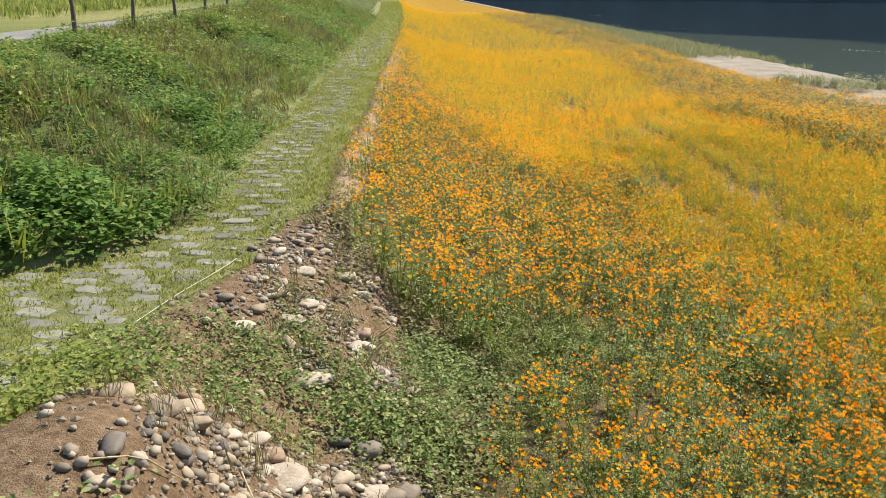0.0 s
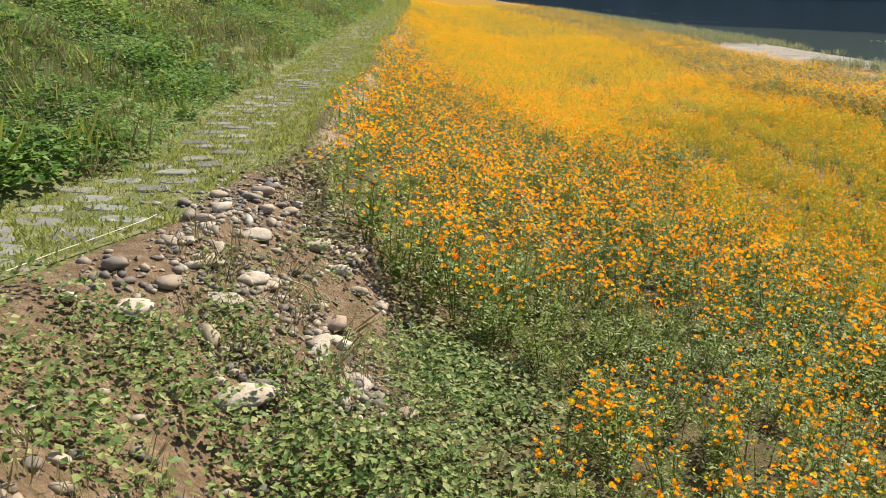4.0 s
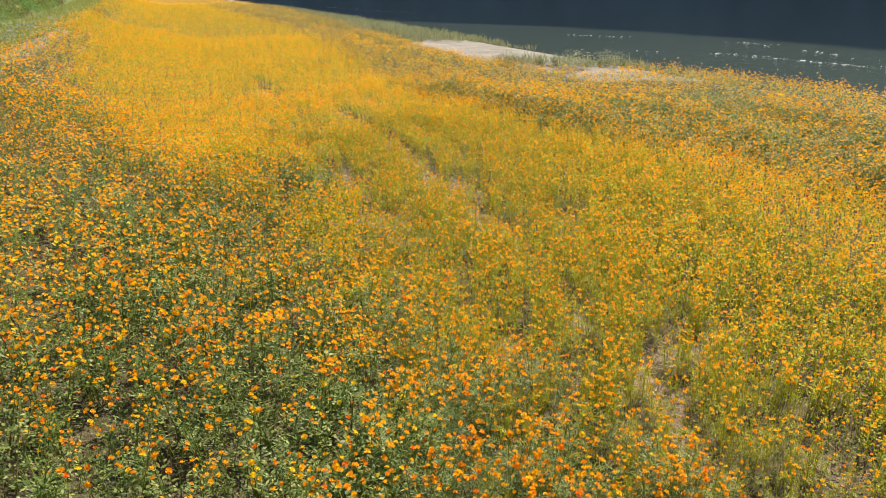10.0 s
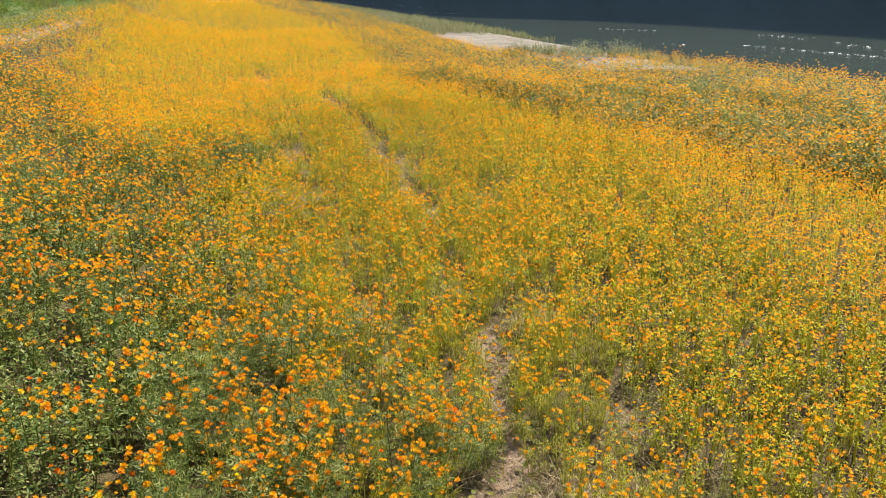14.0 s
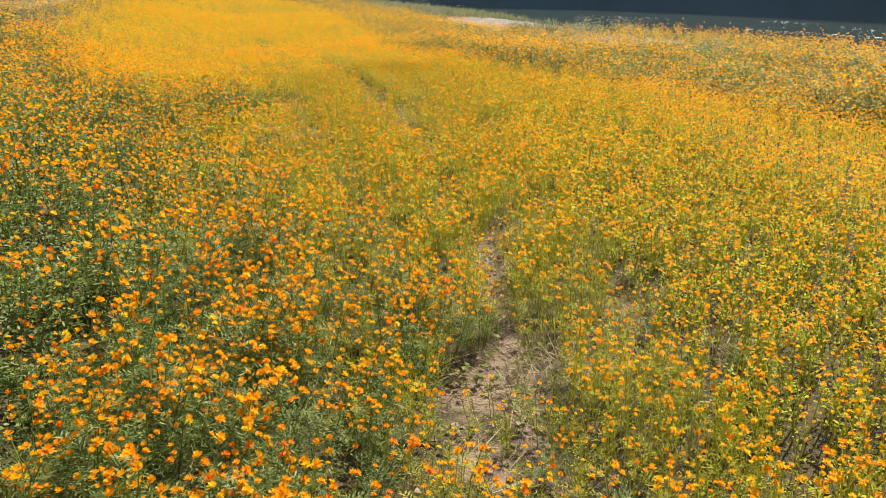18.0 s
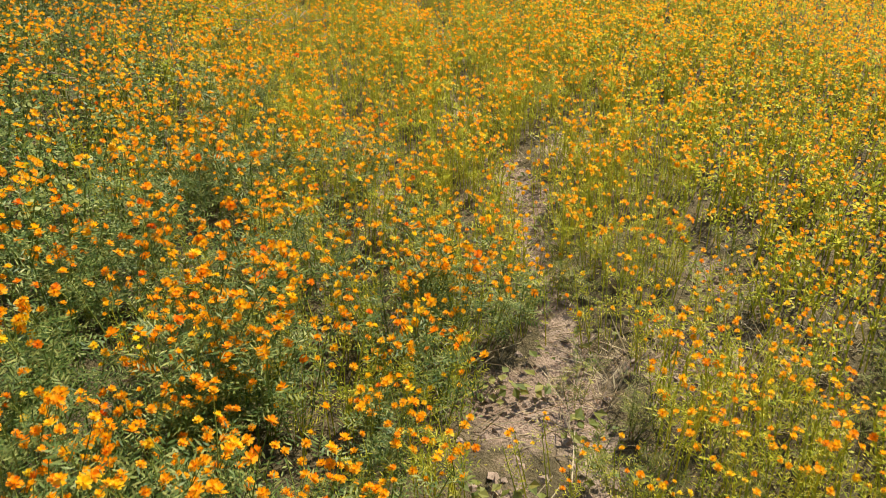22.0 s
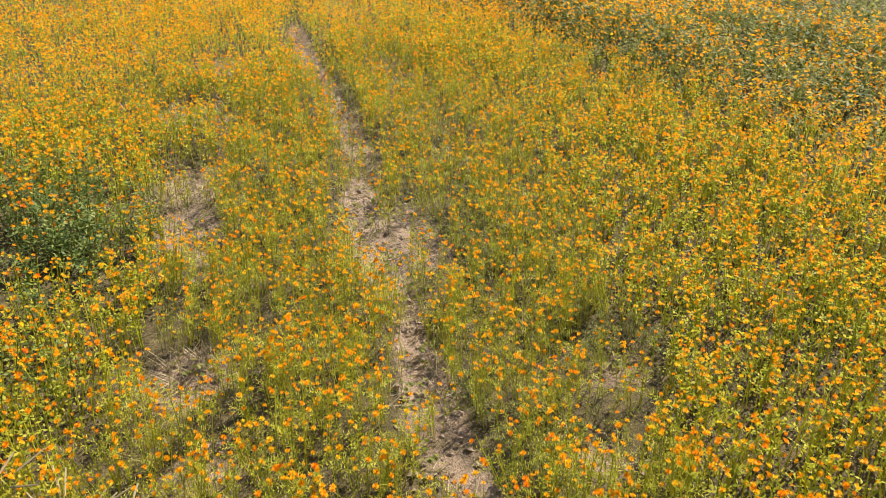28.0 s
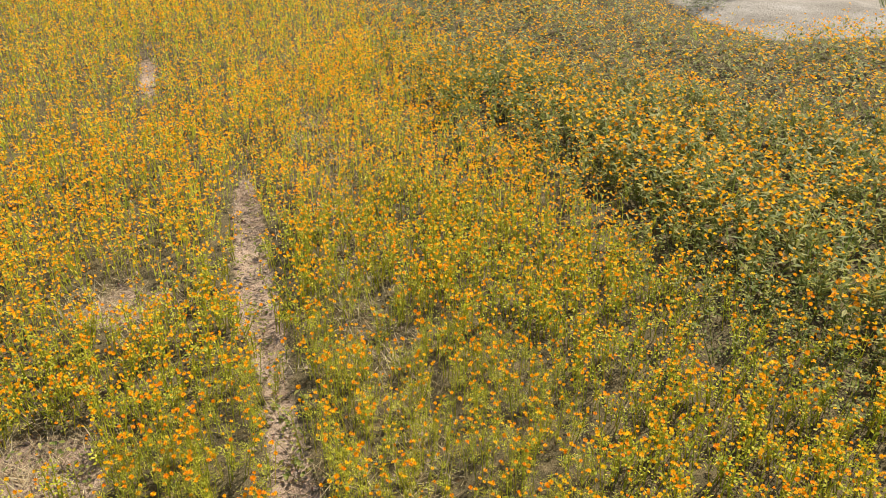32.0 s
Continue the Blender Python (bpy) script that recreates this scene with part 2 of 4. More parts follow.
def land(x, y):
    x, y = np.asarray(x, float), np.asarray(y, float)
    s = x - path_edge(y)
    z = path_z(y) + np.interp(s, PROFILE_S, PROFILE_Z)
    up = np.interp(bank_foot(y) - s, [0, 0.5, 5.0, 6.0], [0, 0.25, 1.5, 1.6])
    z = np.where(s < bank_foot(y), z + (3.2 - path_z(y)) * up / 1.6 + (0.2 * wob(x, y, 1.1) + 0.28 * wob(x + 9, y, 0.5)) * (up > 0.3) * (up < 1.55), z)
    flat = -0.5 + np.interp(x, [14, 17, 19, 21.5, 23.5, 25.2, 28, 40], [0, 0.08, 0.12, 0.02, -0.3, -0.75, -1.6, -3.0])
    w = np.clip((s - 5.1) / 3.4, 0, 1)
    z = np.where(s > 5.1, z * (1 - w) + flat * w, z)
    z = z + 0.85 * np.exp(-(((x + 6.8) / 1.0) ** 2) - ((y - 0.4) / 1.6) ** 2) * np.clip(s * 1.5, 0, 1) + 0.25 * np.exp(-(((x + 5.4) / 0.7) ** 2) - ((y - 3.9) / 1.2) ** 2)
    z = np.where(x > 40, -3.0, z)
    z = z + 0.035 * wob(x, y, 1.6) * ((s > 0.6) & (x < 24)) - 0.06 * bare(x, y) * (s > 4)
    return z


def mesh_object(name, verts, faces, mats, index=None, smooth=True, parent=None):
    """A mesh from arrays: vertices (n, 3), triangles or quads (m, k)."""
    me = bpy.data.meshes.new(name)
    verts, faces = np.asarray(verts, np.float32), np.asarray(faces, np.int32)
    k = faces.shape[1]
    me.vertices.add(len(verts))
    me.vertices.foreach_set("co", verts.ravel())
    me.loops.add(faces.size)
    me.loops.foreach_set("vertex_index", faces.ravel())
    me.polygons.add(len(faces))
    me.polygons.foreach_set("loop_start", np.arange(0, faces.size, k, dtype=np.int32))
    for m in mats:
        me.materials.append(m)
    if index is not None:
        me.polygons.foreach_set("material_index", np.asarray(index, np.int32))
    me.polygons.foreach_set("use_smooth", np.full(len(faces), smooth))
    me.update(calc_edges=True)
    me.validate()
    ob = new(name, me)
    ob.parent = parent
    return ob


def sheet(name, xs, ys, height, mats, pick=None):
    gx, gy = np.meshgrid(xs, ys)
    v = np.stack([gx, gy, height(gx, gy)], -1).reshape(-1, 3)
    nx, ny = len(xs), len(ys)
    a = (np.arange(ny - 1)[:, None] * nx + np.arange(nx - 1)).ravel()
    f = np.stack([a, a + 1, a + nx + 1, a + nx], -1)
    idx = pick(v[f].mean(1)) if pick else None
    return mesh_object(name, v, f, mats, idx)


def shore_line(x, y):
    """Where the flowers end and the river sand begins."""
    return np.interp(y, [-40, 29, 30.9, 31.4, 31.9, 34, 37, 39, 40.5, 42, 45, 60, 75, 110], [23.4, 23.2, 20.6, 17.9, 16.4, 16.2, 16.6, 16.4, 15.9, 15.8, 16.0, 16.8, 18.5, 20.0]) + 0.25 * wob(x, y, 0.45)


def ground_masks(x, y):
    s = x - path_edge(y)
    inner = np.clip((s - bank_foot(y)) * 4 + 0.5, 0, 1)
    slope = np.clip((8.6 - y) / 0.8, 0, 1) * np.clip(s * 4, 0, 1) * np.clip((2.5 - s) * 2, 0, 1)
    strip = 0.75 * np.exp(-(((s - 0.75) / 0.3) ** 2)) * (y < 45)
    beach = np.clip((x - shore_line(x, y)) * 0.9, 0, 1)
    return {"sandy": np.clip(bare(x, y) * np.interp(y, [6, 10], [0.9, 1.2]) * (s > 4) + strip, 0, 1), "earth": slope,
            "turf": inner * np.clip((0.55 - s) * 3, 0, 1) * (1 - slope), "weedy": np.clip(1 - inner - (s < -16), 0, 1) + (x > 40),
            "shore": beach * (x < 40), "paddy": np.clip((-s - 11) * 0.5, 0, 1), "bloom": np.clip((y - 124) / 6, 0, 1) * (s > 0.6) * (x < shore_line(x, y))}


gxs = np.unique(np.concatenate([np.linspace(-900, -60, 12), np.linspace(-60, -18, 22), np.arange(-18, -9, 0.3), np.arange(-9, 9, 0.15), np.arange(9, 28, 0.35), np.linspace(28, 70, 22), np.linspace(70, 900, 8)]).round(3))
gys = np.unique(np.concatenate([np.linspace(-600, -30, 10), np.arange(-30, -1, 1.5), np.arange(-1, 26, 0.18), np.arange(26, 60, 0.45), np.arange(60, 140, 1.5), np.linspace(140, 1500, 22)]).round(3))
ground = tagged(sheet("ground", gxs, gys, land, [GROUND]), "sandy brown field soil falling from a grassy path to a river shore", "ground", kind="structure")
gx, gy = np.meshgrid(gxs, gys)
for key, value in ground_masks(gx.ravel(), gy.ravel()).items():
    ground.data.attributes.new(key, "FLOAT", "POINT").data.foreach_set("value", value.astype(np.float32))

# ---- water ----
def ripple_edge(y):
    """Where the rippled shallows end and the calm deep water begins."""
    return np.interp(y, [-200, 45, 60, 73, 80, 90, 100, 106, 120], [52, 50, 48.2, 44, 42, 34, 28, 21, 14]) + 0.7 * wob(y, y * 0.3, 0.25)


WATER, nt, b = shader("river water", 0.06)
b.inputs["IOR"].default_value = 1.33
t = nt.nodes.new("ShaderNodeAttribute")
t.attribute_name = "shallow"
nt.links.new(blend(nt, (0.022, 0.032, 0.036), (0.075, 0.095, 0.075), t.outputs["Fac"]), b.inputs["Base Color"])
g = nt.nodes.new("ShaderNodeNewGeometry")
mp = nt.nodes.new("ShaderNodeMapping")
mp.inputs["Scale"].default_value = (1.6, 0.7, 1.0)
nt.links.new(g.outputs["Position"], mp.inputs["Vector"])
wv = nt.nodes.new("ShaderNodeTexNoise")
wv.inputs["Scale"].default_value, wv.inputs["Detail"].default_value = 1.2, 5.0
nt.links.new(mp.outputs[0], wv.inputs["Vector"])
kb = nt.nodes.new("ShaderNodeBump")
kb.inputs["Distance"].default_value = 0.12
ks = nt.nodes.new("ShaderNodeMapRange")
ks.inputs[3].default_value, ks.inputs[4].default_value = 0.1, 0.38
nt.links.new(t.outputs["Fac"], ks.inputs[0])
nt.links.new(ks.outputs[0], kb.inputs["Strength"])
nt.links.new(wv.outputs[0], kb.inputs["Height"])
nt.links.new(kb.outputs[0], b.inputs["Normal"])
wxs = np.concatenate([np.arange(20, 62, 1.0), np.linspace(64, 560, 14)])
wys = np.concatenate([np.linspace(-300, 20, 10), np.arange(22, 130, 1.5), np.linspace(135, 640, 14)])
water = tagged(sheet("water", wxs, wys, lambda x, y: x * 0 - 1.15, [WATER]), "calm dark river water with rippled grey-green shallows", "river", kind="structure")
gx, gy = np.meshgrid(wxs, wys)
water.data.attributes.new("shallow", "FLOAT", "POINT").data.foreach_set("value", np.clip((ripple_edge(gy) - gx) * 0.3 + 0.5, 0, 1).ravel().astype(np.float32))

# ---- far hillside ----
# forest colour lifted towards blue-grey: the haze of distance is painted in
HILL, nt, b = shader("haze-tinted forest", 0.95)
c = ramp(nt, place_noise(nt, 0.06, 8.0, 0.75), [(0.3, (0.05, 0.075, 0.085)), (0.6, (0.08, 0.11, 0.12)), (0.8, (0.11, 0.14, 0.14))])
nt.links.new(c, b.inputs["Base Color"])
gx, gy = np.meshgrid(np.concatenate([np.arange(0, 150, 4.0), np.linspace(150, 420, 14)]), np.radians(np.arange(-12, 135, 0.8)))
rad = 262 + gx + 9 * np.sin(gy * 9) + 5 * np.sin(gy * 23 + 1)
hx, hy = rad * np.sin(gy), 20 + rad * np.cos(gy)
hz = np.interp(gx, [0, 4, 60, 110, 150, 420], [-3.0, 5, 130, 165, 165, 90]) + (4 * wob(hx, hy, 0.06) + 2.5 * wob(hx, hy, 0.22)) * (gx > 2)
hz = hz * np.interp(np.degrees(gy), [-12, 2, 110, 135], [0.25, 1, 1, 0.6])
nx = gx.shape[1]
a = (np.arange(gx.shape[0] - 1)[:, None] * nx + np.arange(nx - 1)).ravel()
hill = tagged(mesh_object("backdrop", np.stack([hx, hy, hz], -1).reshape(-1, 3), np.stack([a, a + nx, a + nx + 1, a + 1], -1), [HILL]), "dark wooded hillside in shade across the river, distance haze in its colour", "hillside", kind="structure")

# ---- plants: templates as arrays, scattered into joined meshes ----
class Shape:
    """Collects triangles with a material number."""

    def __init__(self):
        self.v, self.f, self.m, self.n = [], [], [], 0

    def add(self, verts, faces, mat):
        self.v.append(np.asarray(verts, float).reshape(-1, 3))
        self.f.append(np.asarray(faces, int).reshape(-1, 3) + self.n)
        self.m.append(np.full(len(self.f[-1]), mat))
        self.n += len(self.v[-1])

    def done(self):
        return np.concatenate(self.v), np.concatenate(self.f), np.concatenate(self.m)


def unit(v):
    return np.asarray(v, float) / (np.linalg.norm(v) + 1e-9)


def frame_of(d):
    d = unit(d)
    a = unit(np.cross(d, (0.3, 0.2, 1.0) if abs(d[2]) < 0.9 else (1.0, 0, 0)))
    return d, a, np.cross(a, d)


def add_stem(s, p, q, r, mat, sides=3):
    p, q = np.asarray(p, float), np.asarray(q, float)
    d, a, b = frame_of(q - p)
    ring = [math.cos(6.283 * i / sides) * a + math.sin(6.283 * i / sides) * b for i in range(sides)]
    v = [p + r * k for k in ring] + [q + 0.6 * r * k for k in ring]
    f = []
    for i in range(sides):
        j = (i + 1) % sides
        f += [(i, j, sides + j), (i, sides + j, sides + i)]
    s.add(v, f, mat)


def add_blade(s, p, d, up, length, width, mat):
    """A pointed leaf of four triangles, bent downwards along its way."""
    p, d, up = np.asarray(p, float), unit(d), unit(up)
    a = unit(np.cross(d, up))
    mid, tip = p + d * length * 0.45 + up * length * 0.06, p + d * length - up * length * 0.12
    s.add([p, mid + a * width / 2, tip, mid - a * width / 2, mid - up * width * 0.15], [(0, 1, 4), (1, 2, 4), (2, 3, 4), (3, 0, 4)], mat)


def add_frond(s, p, d, length, mat, r, level):
    """A feathery leaf: a rachis with pairs of narrow leaflets."""
    d = unit(d)
    up = unit(np.array((0, 0, 1.0)) - d * d[2] + 0.2 * r.normal(size=3))
    a = unit(np.cross(d, up))
    if level == 2:
        add_flat(s, p, d, a, length, length * (0.26 if length > 0.068 else 0.36), mat)
        return
    pairs = (5 if length > 0.115 else 2) if level == 0 else 1
    verts, faces = [], []
    for i in range(pairs + 1):
        k = (i + 0.8) / (pairs + 1)
        c = p + d * length * k - up * length * 0.25 * k * k
        w = length * (0.36 if level == 0 else 0.48) * math.sin(0.5 + 2.2 * k)
        for side in ((-1, 1) if i < pairs else (0,)):
            way = unit(d * 0.75 + a * side + up * r.normal(0, 0.25))
            wide = np.cross(way, up) * (length * (0.034 if level == 0 else 0.075 if length > 0.12 else 0.11))
            n = len(verts)
            verts += [c, c + way * w * 0.5 + wide, c + way * w, c + way * w * 0.5 - wide]
            faces += [(n, n + 1, n + 2), (n, n + 2, n + 3)]
    s.add(verts, faces, mat)
    if level == 0:
        e = p + d * length * 0.8 - up * length * 0.18
        s.add([p, p + a * 0.003, e], [(0, 1, 2)], mat)


def add_flat(s, p, d, a, length, width, mat):
    s.add([p, p + d * length * 0.5 + a * width / 2, p + d * length, p + d * length * 0.5 - a * width / 2], [(0, 1, 2), (0, 2, 3)], mat)


def add_flower(s, p, d, size, mat, eye, r, level):
    """A cosmos head: two whorls of broad notched petals round a raised centre."""
    d, a, b = frame_of(d)
    rad = size / 2
    verts, faces = [p], []
    for n, reach, low, high in (((8, 1.0, 0.0, 0.35), (6, 0.74, 0.45, 0.85), (3, 0.42, 0.8, 1.0)), ((6, 1.0, 0.0, 0.35), (4, 0.7, 0.5, 0.95)), ((4, 1.0, 0.05, 0.4), (1, 0.8, 0.6, 1.0)), ((3, 1.0, 0.1, 0.5),))[level]:
        turn = r.uniform(0, 6.28)
        for i in range(n):
            t = turn + 6.283 * i / n
            h = 3.0 / max(n, 3)
            rr = rad * reach * r.uniform(0.85, 1.12)
            lift = d * rad * r.uniform(low, high)
            k = len(verts)
            if level == 0:
                o = [(t - h * 0.95, 0.72), (t - h * 0.5, 1.0), (t + h * 0.5, 1.02), (t + h * 0.95, 0.74)]
                verts += [p + (math.cos(q) * a + math.sin(q) * b) * rr * w + lift * w for q, w in o]
                faces += [(0, k, k + 1), (0, k + 1, k + 2), (0, k + 2, k + 3)]
            else:
                verts += [p + (math.cos(q) * a + math.sin(q) * b) * rr + lift for q in (t - h * 0.95, t + h * 0.95)]
                faces += [(0, k, k + 1)]
    s.add(verts, faces, mat)
    if level == 0:
        c = [p + (math.cos(6.283 * i / 4) * a + math.sin(6.283 * i / 4) * b) * rad * 0.22 + d * rad * 0.15 for i in range(4)] + [p + d * rad * 0.4]
        s.add(c, [(i, (i + 1) % 4, 4) for i in range(4)], eye)


def cosmos(r, kind, level, flowers=True):
    """One plant. kind 0: lush, dark green, big orange heads; 1: low, thin, yellowing, small heads; 2: tall, grey-green."""
    s = Shape()
    high = (r.uniform(0.42, 0.62), r.uniform(0.36, 0.48), r.uniform(0.52, 0.7))[kind]
    wide = (0.24, 0.06, 0.26)[kind]
    stems = ((5, 4, 4, 3), (5, 4, 4, 3), (4, 3, 3, 2))[kind][level]
    for i in range(stems):
        t = r.uniform(0, 6.28)
        base = np.array([math.cos(t), math.sin(t), 0]) * (r.uniform(0, 0.08) if kind != 1 else r.uniform(0.02, 0.17))
        top = base + np.array([math.cos(t) * r.uniform(0.3, 1) * wide, math.sin(t) * r.uniform(0.3, 1) * wide, high * r.uniform(0.75, 1.05)])
        if level < 2:
            add_stem(s, base - (0, 0, 0.05), top, (0.004 if level == 0 else 0.006) * (1.1 if kind == 1 else 1.0), 1, 3)
        elif kind == 1 or level == 2:
            side = np.array([-math.sin(t), math.cos(t), 0.0])
            add_flat(s, base, top - base, side, 1.0, 0.014 if level == 2 else 0.014, 1)
        fronds = ((17, 16, 12, 4), (8, 6, 4, 2), (10, 13, 16, 7))[kind][level]
        for j in range(fronds):
            k = r.uniform(0.2, 0.97)
            p = base + (top - base) * k
            q = r.uniform(0, 6.28)
            d = (math.cos(q), math.sin(q), r.uniform(-0.1, 0.8) if kind != 1 else r.uniform(0.2, 1.6))
            add_frond(s, p, d, ((0.122, 0.095, 0.14)[kind]) * r.uniform(0.7, 1.25) * (1.0, 0.9, 0.62 if kind != 2 else 0.85, 0.9)[level], 0, r, min(level, 2))
        if not flowers:
            continue
        heads = (int(r.integers(2, 5)), int(r.integers(1, 3)) + (level > 0) + (level >= 2), int(r.integers(2, 5)))[kind]
        for j in range(heads):
            q = r.uniform(0, 6.28)
            p = top + np.array([math.cos(q) * 0.07, math.sin(q) * 0.07, r.uniform(-0.08, 0.16)]) * (1.0 if j else 0.6)
            if level == 0:
                add_stem(s, top - (0, 0, 0.03), p, 0.0025, 1, 3)
            elif level == 1:
                add_flat(s, top - (0, 0, 0.03), p - top + (0, 0, 0.03), np.array([0.7, -0.7, 0.0]), 1.0, 0.006, 1)
            d = (r.normal(0.25, 0.4), r.normal(0.1, 0.4), 1.0)
            size = (0.044, 0.037, 0.048)[kind] * r.uniform(0.7, 1.25) * (1, 1.0, 1.08, 1.3)[level]
            add_flower(s, p, d, size, 2, 3, r, level)
    return s.done()


def turns(n, r, tilt=0.15):
    """Random turns about z with a slight lean, as matrices."""
    t, ax, k = r.uniform(0, 6.2832, n), r.uniform(0, 6.2832, n), r.normal(0, tilt, n)
    c, s, o, z = np.cos(t), np.sin(t), np.ones(n), np.zeros(n)
    spin = np.stack([np.stack([c, -s, z], -1), np.stack([s, c, z], -1), np.stack([z, z, o], -1)], 1)
    lx, ly = np.cos(ax) * k, np.sin(ax) * k
    lean = np.stack([np.stack([o, z, lx], -1), np.stack([z, o, ly], -1), np.stack([-lx, -ly, o], -1)], 1)
    return lean @ spin


def copies(templates, pos, size, r, tilt=0.15):
    """Copies of the templates, one at each place: vertices, triangles and material numbers."""
    pos, size = np.asarray(pos, float).reshape(-1, 3), np.asarray(size, float)
    which, rot = r.integers(0, len(templates), len(pos)), turns(len(pos), r, tilt)
    vs, fs, ms, n = [], [], [], 0
    for i, (v, f, m) in enumerate(templates):
        k = which == i
        if not k.any():
            continue
        w = np.einsum("nij,vj->nvi", rot[k] * size[k][:, None, None], v) + pos[k][:, None]
        count = len(w)
        vs.append(w.reshape(-1, 3))
        fs.append((f[None] + (np.arange(count) * len(v))[:, None, None] + n).reshape(-1, 3))
        ms.append(np.tile(m, count))
        n += count * len(v)
    return np.concatenate(vs), np.concatenate(fs), np.concatenate(ms)


def joined(name, chunks, mats, parent=None):
    """One mesh from several sets of copies."""
    vs, fs, ms, n = [], [], [], 0
    for v, f, m in chunks:
        vs.append(v), fs.append(f + n), ms.append(m)
        n += len(v)
    return mesh_object(name, np.concatenate(vs), np.concatenate(fs), mats, np.concatenate(ms), smooth=False, parent=parent)


def scatter(name, templates, pos, size, mats, r, tilt=0.15):
    return joined(name, [copies(templates, pos, size, r, tilt)], mats)


def spread(x0, x1, y0, y1, density, r):
    cell = density ** -0.5
    gx, gy = np.meshgrid(np.arange(x0, x1, cell), np.arange(y0, y1, cell))
    return gx.ravel() + r.uniform(-0.15, 1.15, gx.size) * cell, gy.ravel() + r.uniform(-0.15, 1.15, gx.size) * cell


def off_walk(x, y):
    """The part of the field behind and beside the start of the walk."""
    return (y < x - 3.5) | (y < 0.2)


def detail_zone(x, y):
    """0 where the walk passes close by, up to 3 far away."""
    line = np.interp(y, [0, 4, 16, 24, 30], [0.6, 1.2, 4.2, 6.0, 8.0])
    d = np.abs(x - line) * 0.9 + np.maximum(0, y - 22) * 0.9 + np.maximum(0, 2 - y) * 2
    d = np.where(x < -1, np.minimum(d, 2.8 + np.maximum(0, np.abs(x + 3) - 2) + np.maximum(0, y - 6)), d)
    d = np.where(off_walk(x, y), 99.0, d)
    return np.digitize(d, [1.8, 4.6, 11.0])


def tall_edge(y):
    """Where the tall grey-green plants begin."""
    return np.interp(y, [0, 13, 17, 20.6, 22, 26, 29, 33, 45, 70], [12.5, 12.0, 11.2, 10.0, 9.4, 9.4, 8.7, 9.2, 10.3, 13.0])


def field_kind(x, y):
    """Which plants grow there: 0 lush, 1 low and thin, 2 tall and grey-green; -1 none."""
    s = x - path_edge(y)
    lush = np.interp(y, [0, 5, 10, 14, 20, 30], [1.4, 1.0, 0.6, 0.2, -1.3, -2.8]) + 0.5 * wob(x, y, 0.7) + 1.4 * np.sin(x * 91.7 + y * 57.3) * np.sin(y * 77.1 - x * 31.9)
    tall = tall_edge(y) + 0.6 * wob(x + 7, y, 0.5) + 1.2 * np.sin(x * 83.7 + y * 51.3) * np.sin(y * 71.1 - x * 37.9)
    k = np.where(x < lush, 0, np.where(x > tall, 2, 1))
    k = np.where((k == 1) & (np.exp(-(((x - 1.2) / 0.9) ** 2) - ((y - 17.6) / 1.6) ** 2) + 0.25 * np.sin(x * 67.7 + y * 41.3) > 0.55), 0, k)
    edge = np.interp(y, [-30, 2.6, 3.3, 4.2, 5.06, 5.43, 5.8, 6.18, 6.55, 6.92, 8.6, 11, 130], [3.7, 3.2, 3.35, 3.45, 3.5, 3.2, 2.7, 2.2, 1.75, 1.3, 0.95, 0.85, 0.5]) + 0.14 * wob(x, y, 1.7)
    k = np.where(s < edge, -1, k)
    return np.where(x > shore_line(x, y), -1, k)


PLANT_MATS = ([LEAF, STALK_GREEN, PETAL, EYE], [LEAF_DRY, STALK, PETAL_YELLOW, EYE], [LEAF_GREY, STALK_GREEN, PETAL_YELLOW, EYE])
PER_M2 = ((13, 14, 14, 15), (19, 21, 24, 19), (11, 12, 15, 14))
MEADOW_NAME = ("lush_cosmos_bed", "thin_cosmos_bed", "tall_cosmos_bed")
MEADOW_LABEL = ("dense green cosmos plants with bright orange flower heads", "thin yellowing cosmos plants with small yellow-orange flowers", "tall grey-green cosmos plants with scattered orange flowers")
REGIONS = [(-8, 24, -4, 30), (-6, 24, 30, 60), (-4, 26, 60, 130), (-6, 24, -10, -4)]
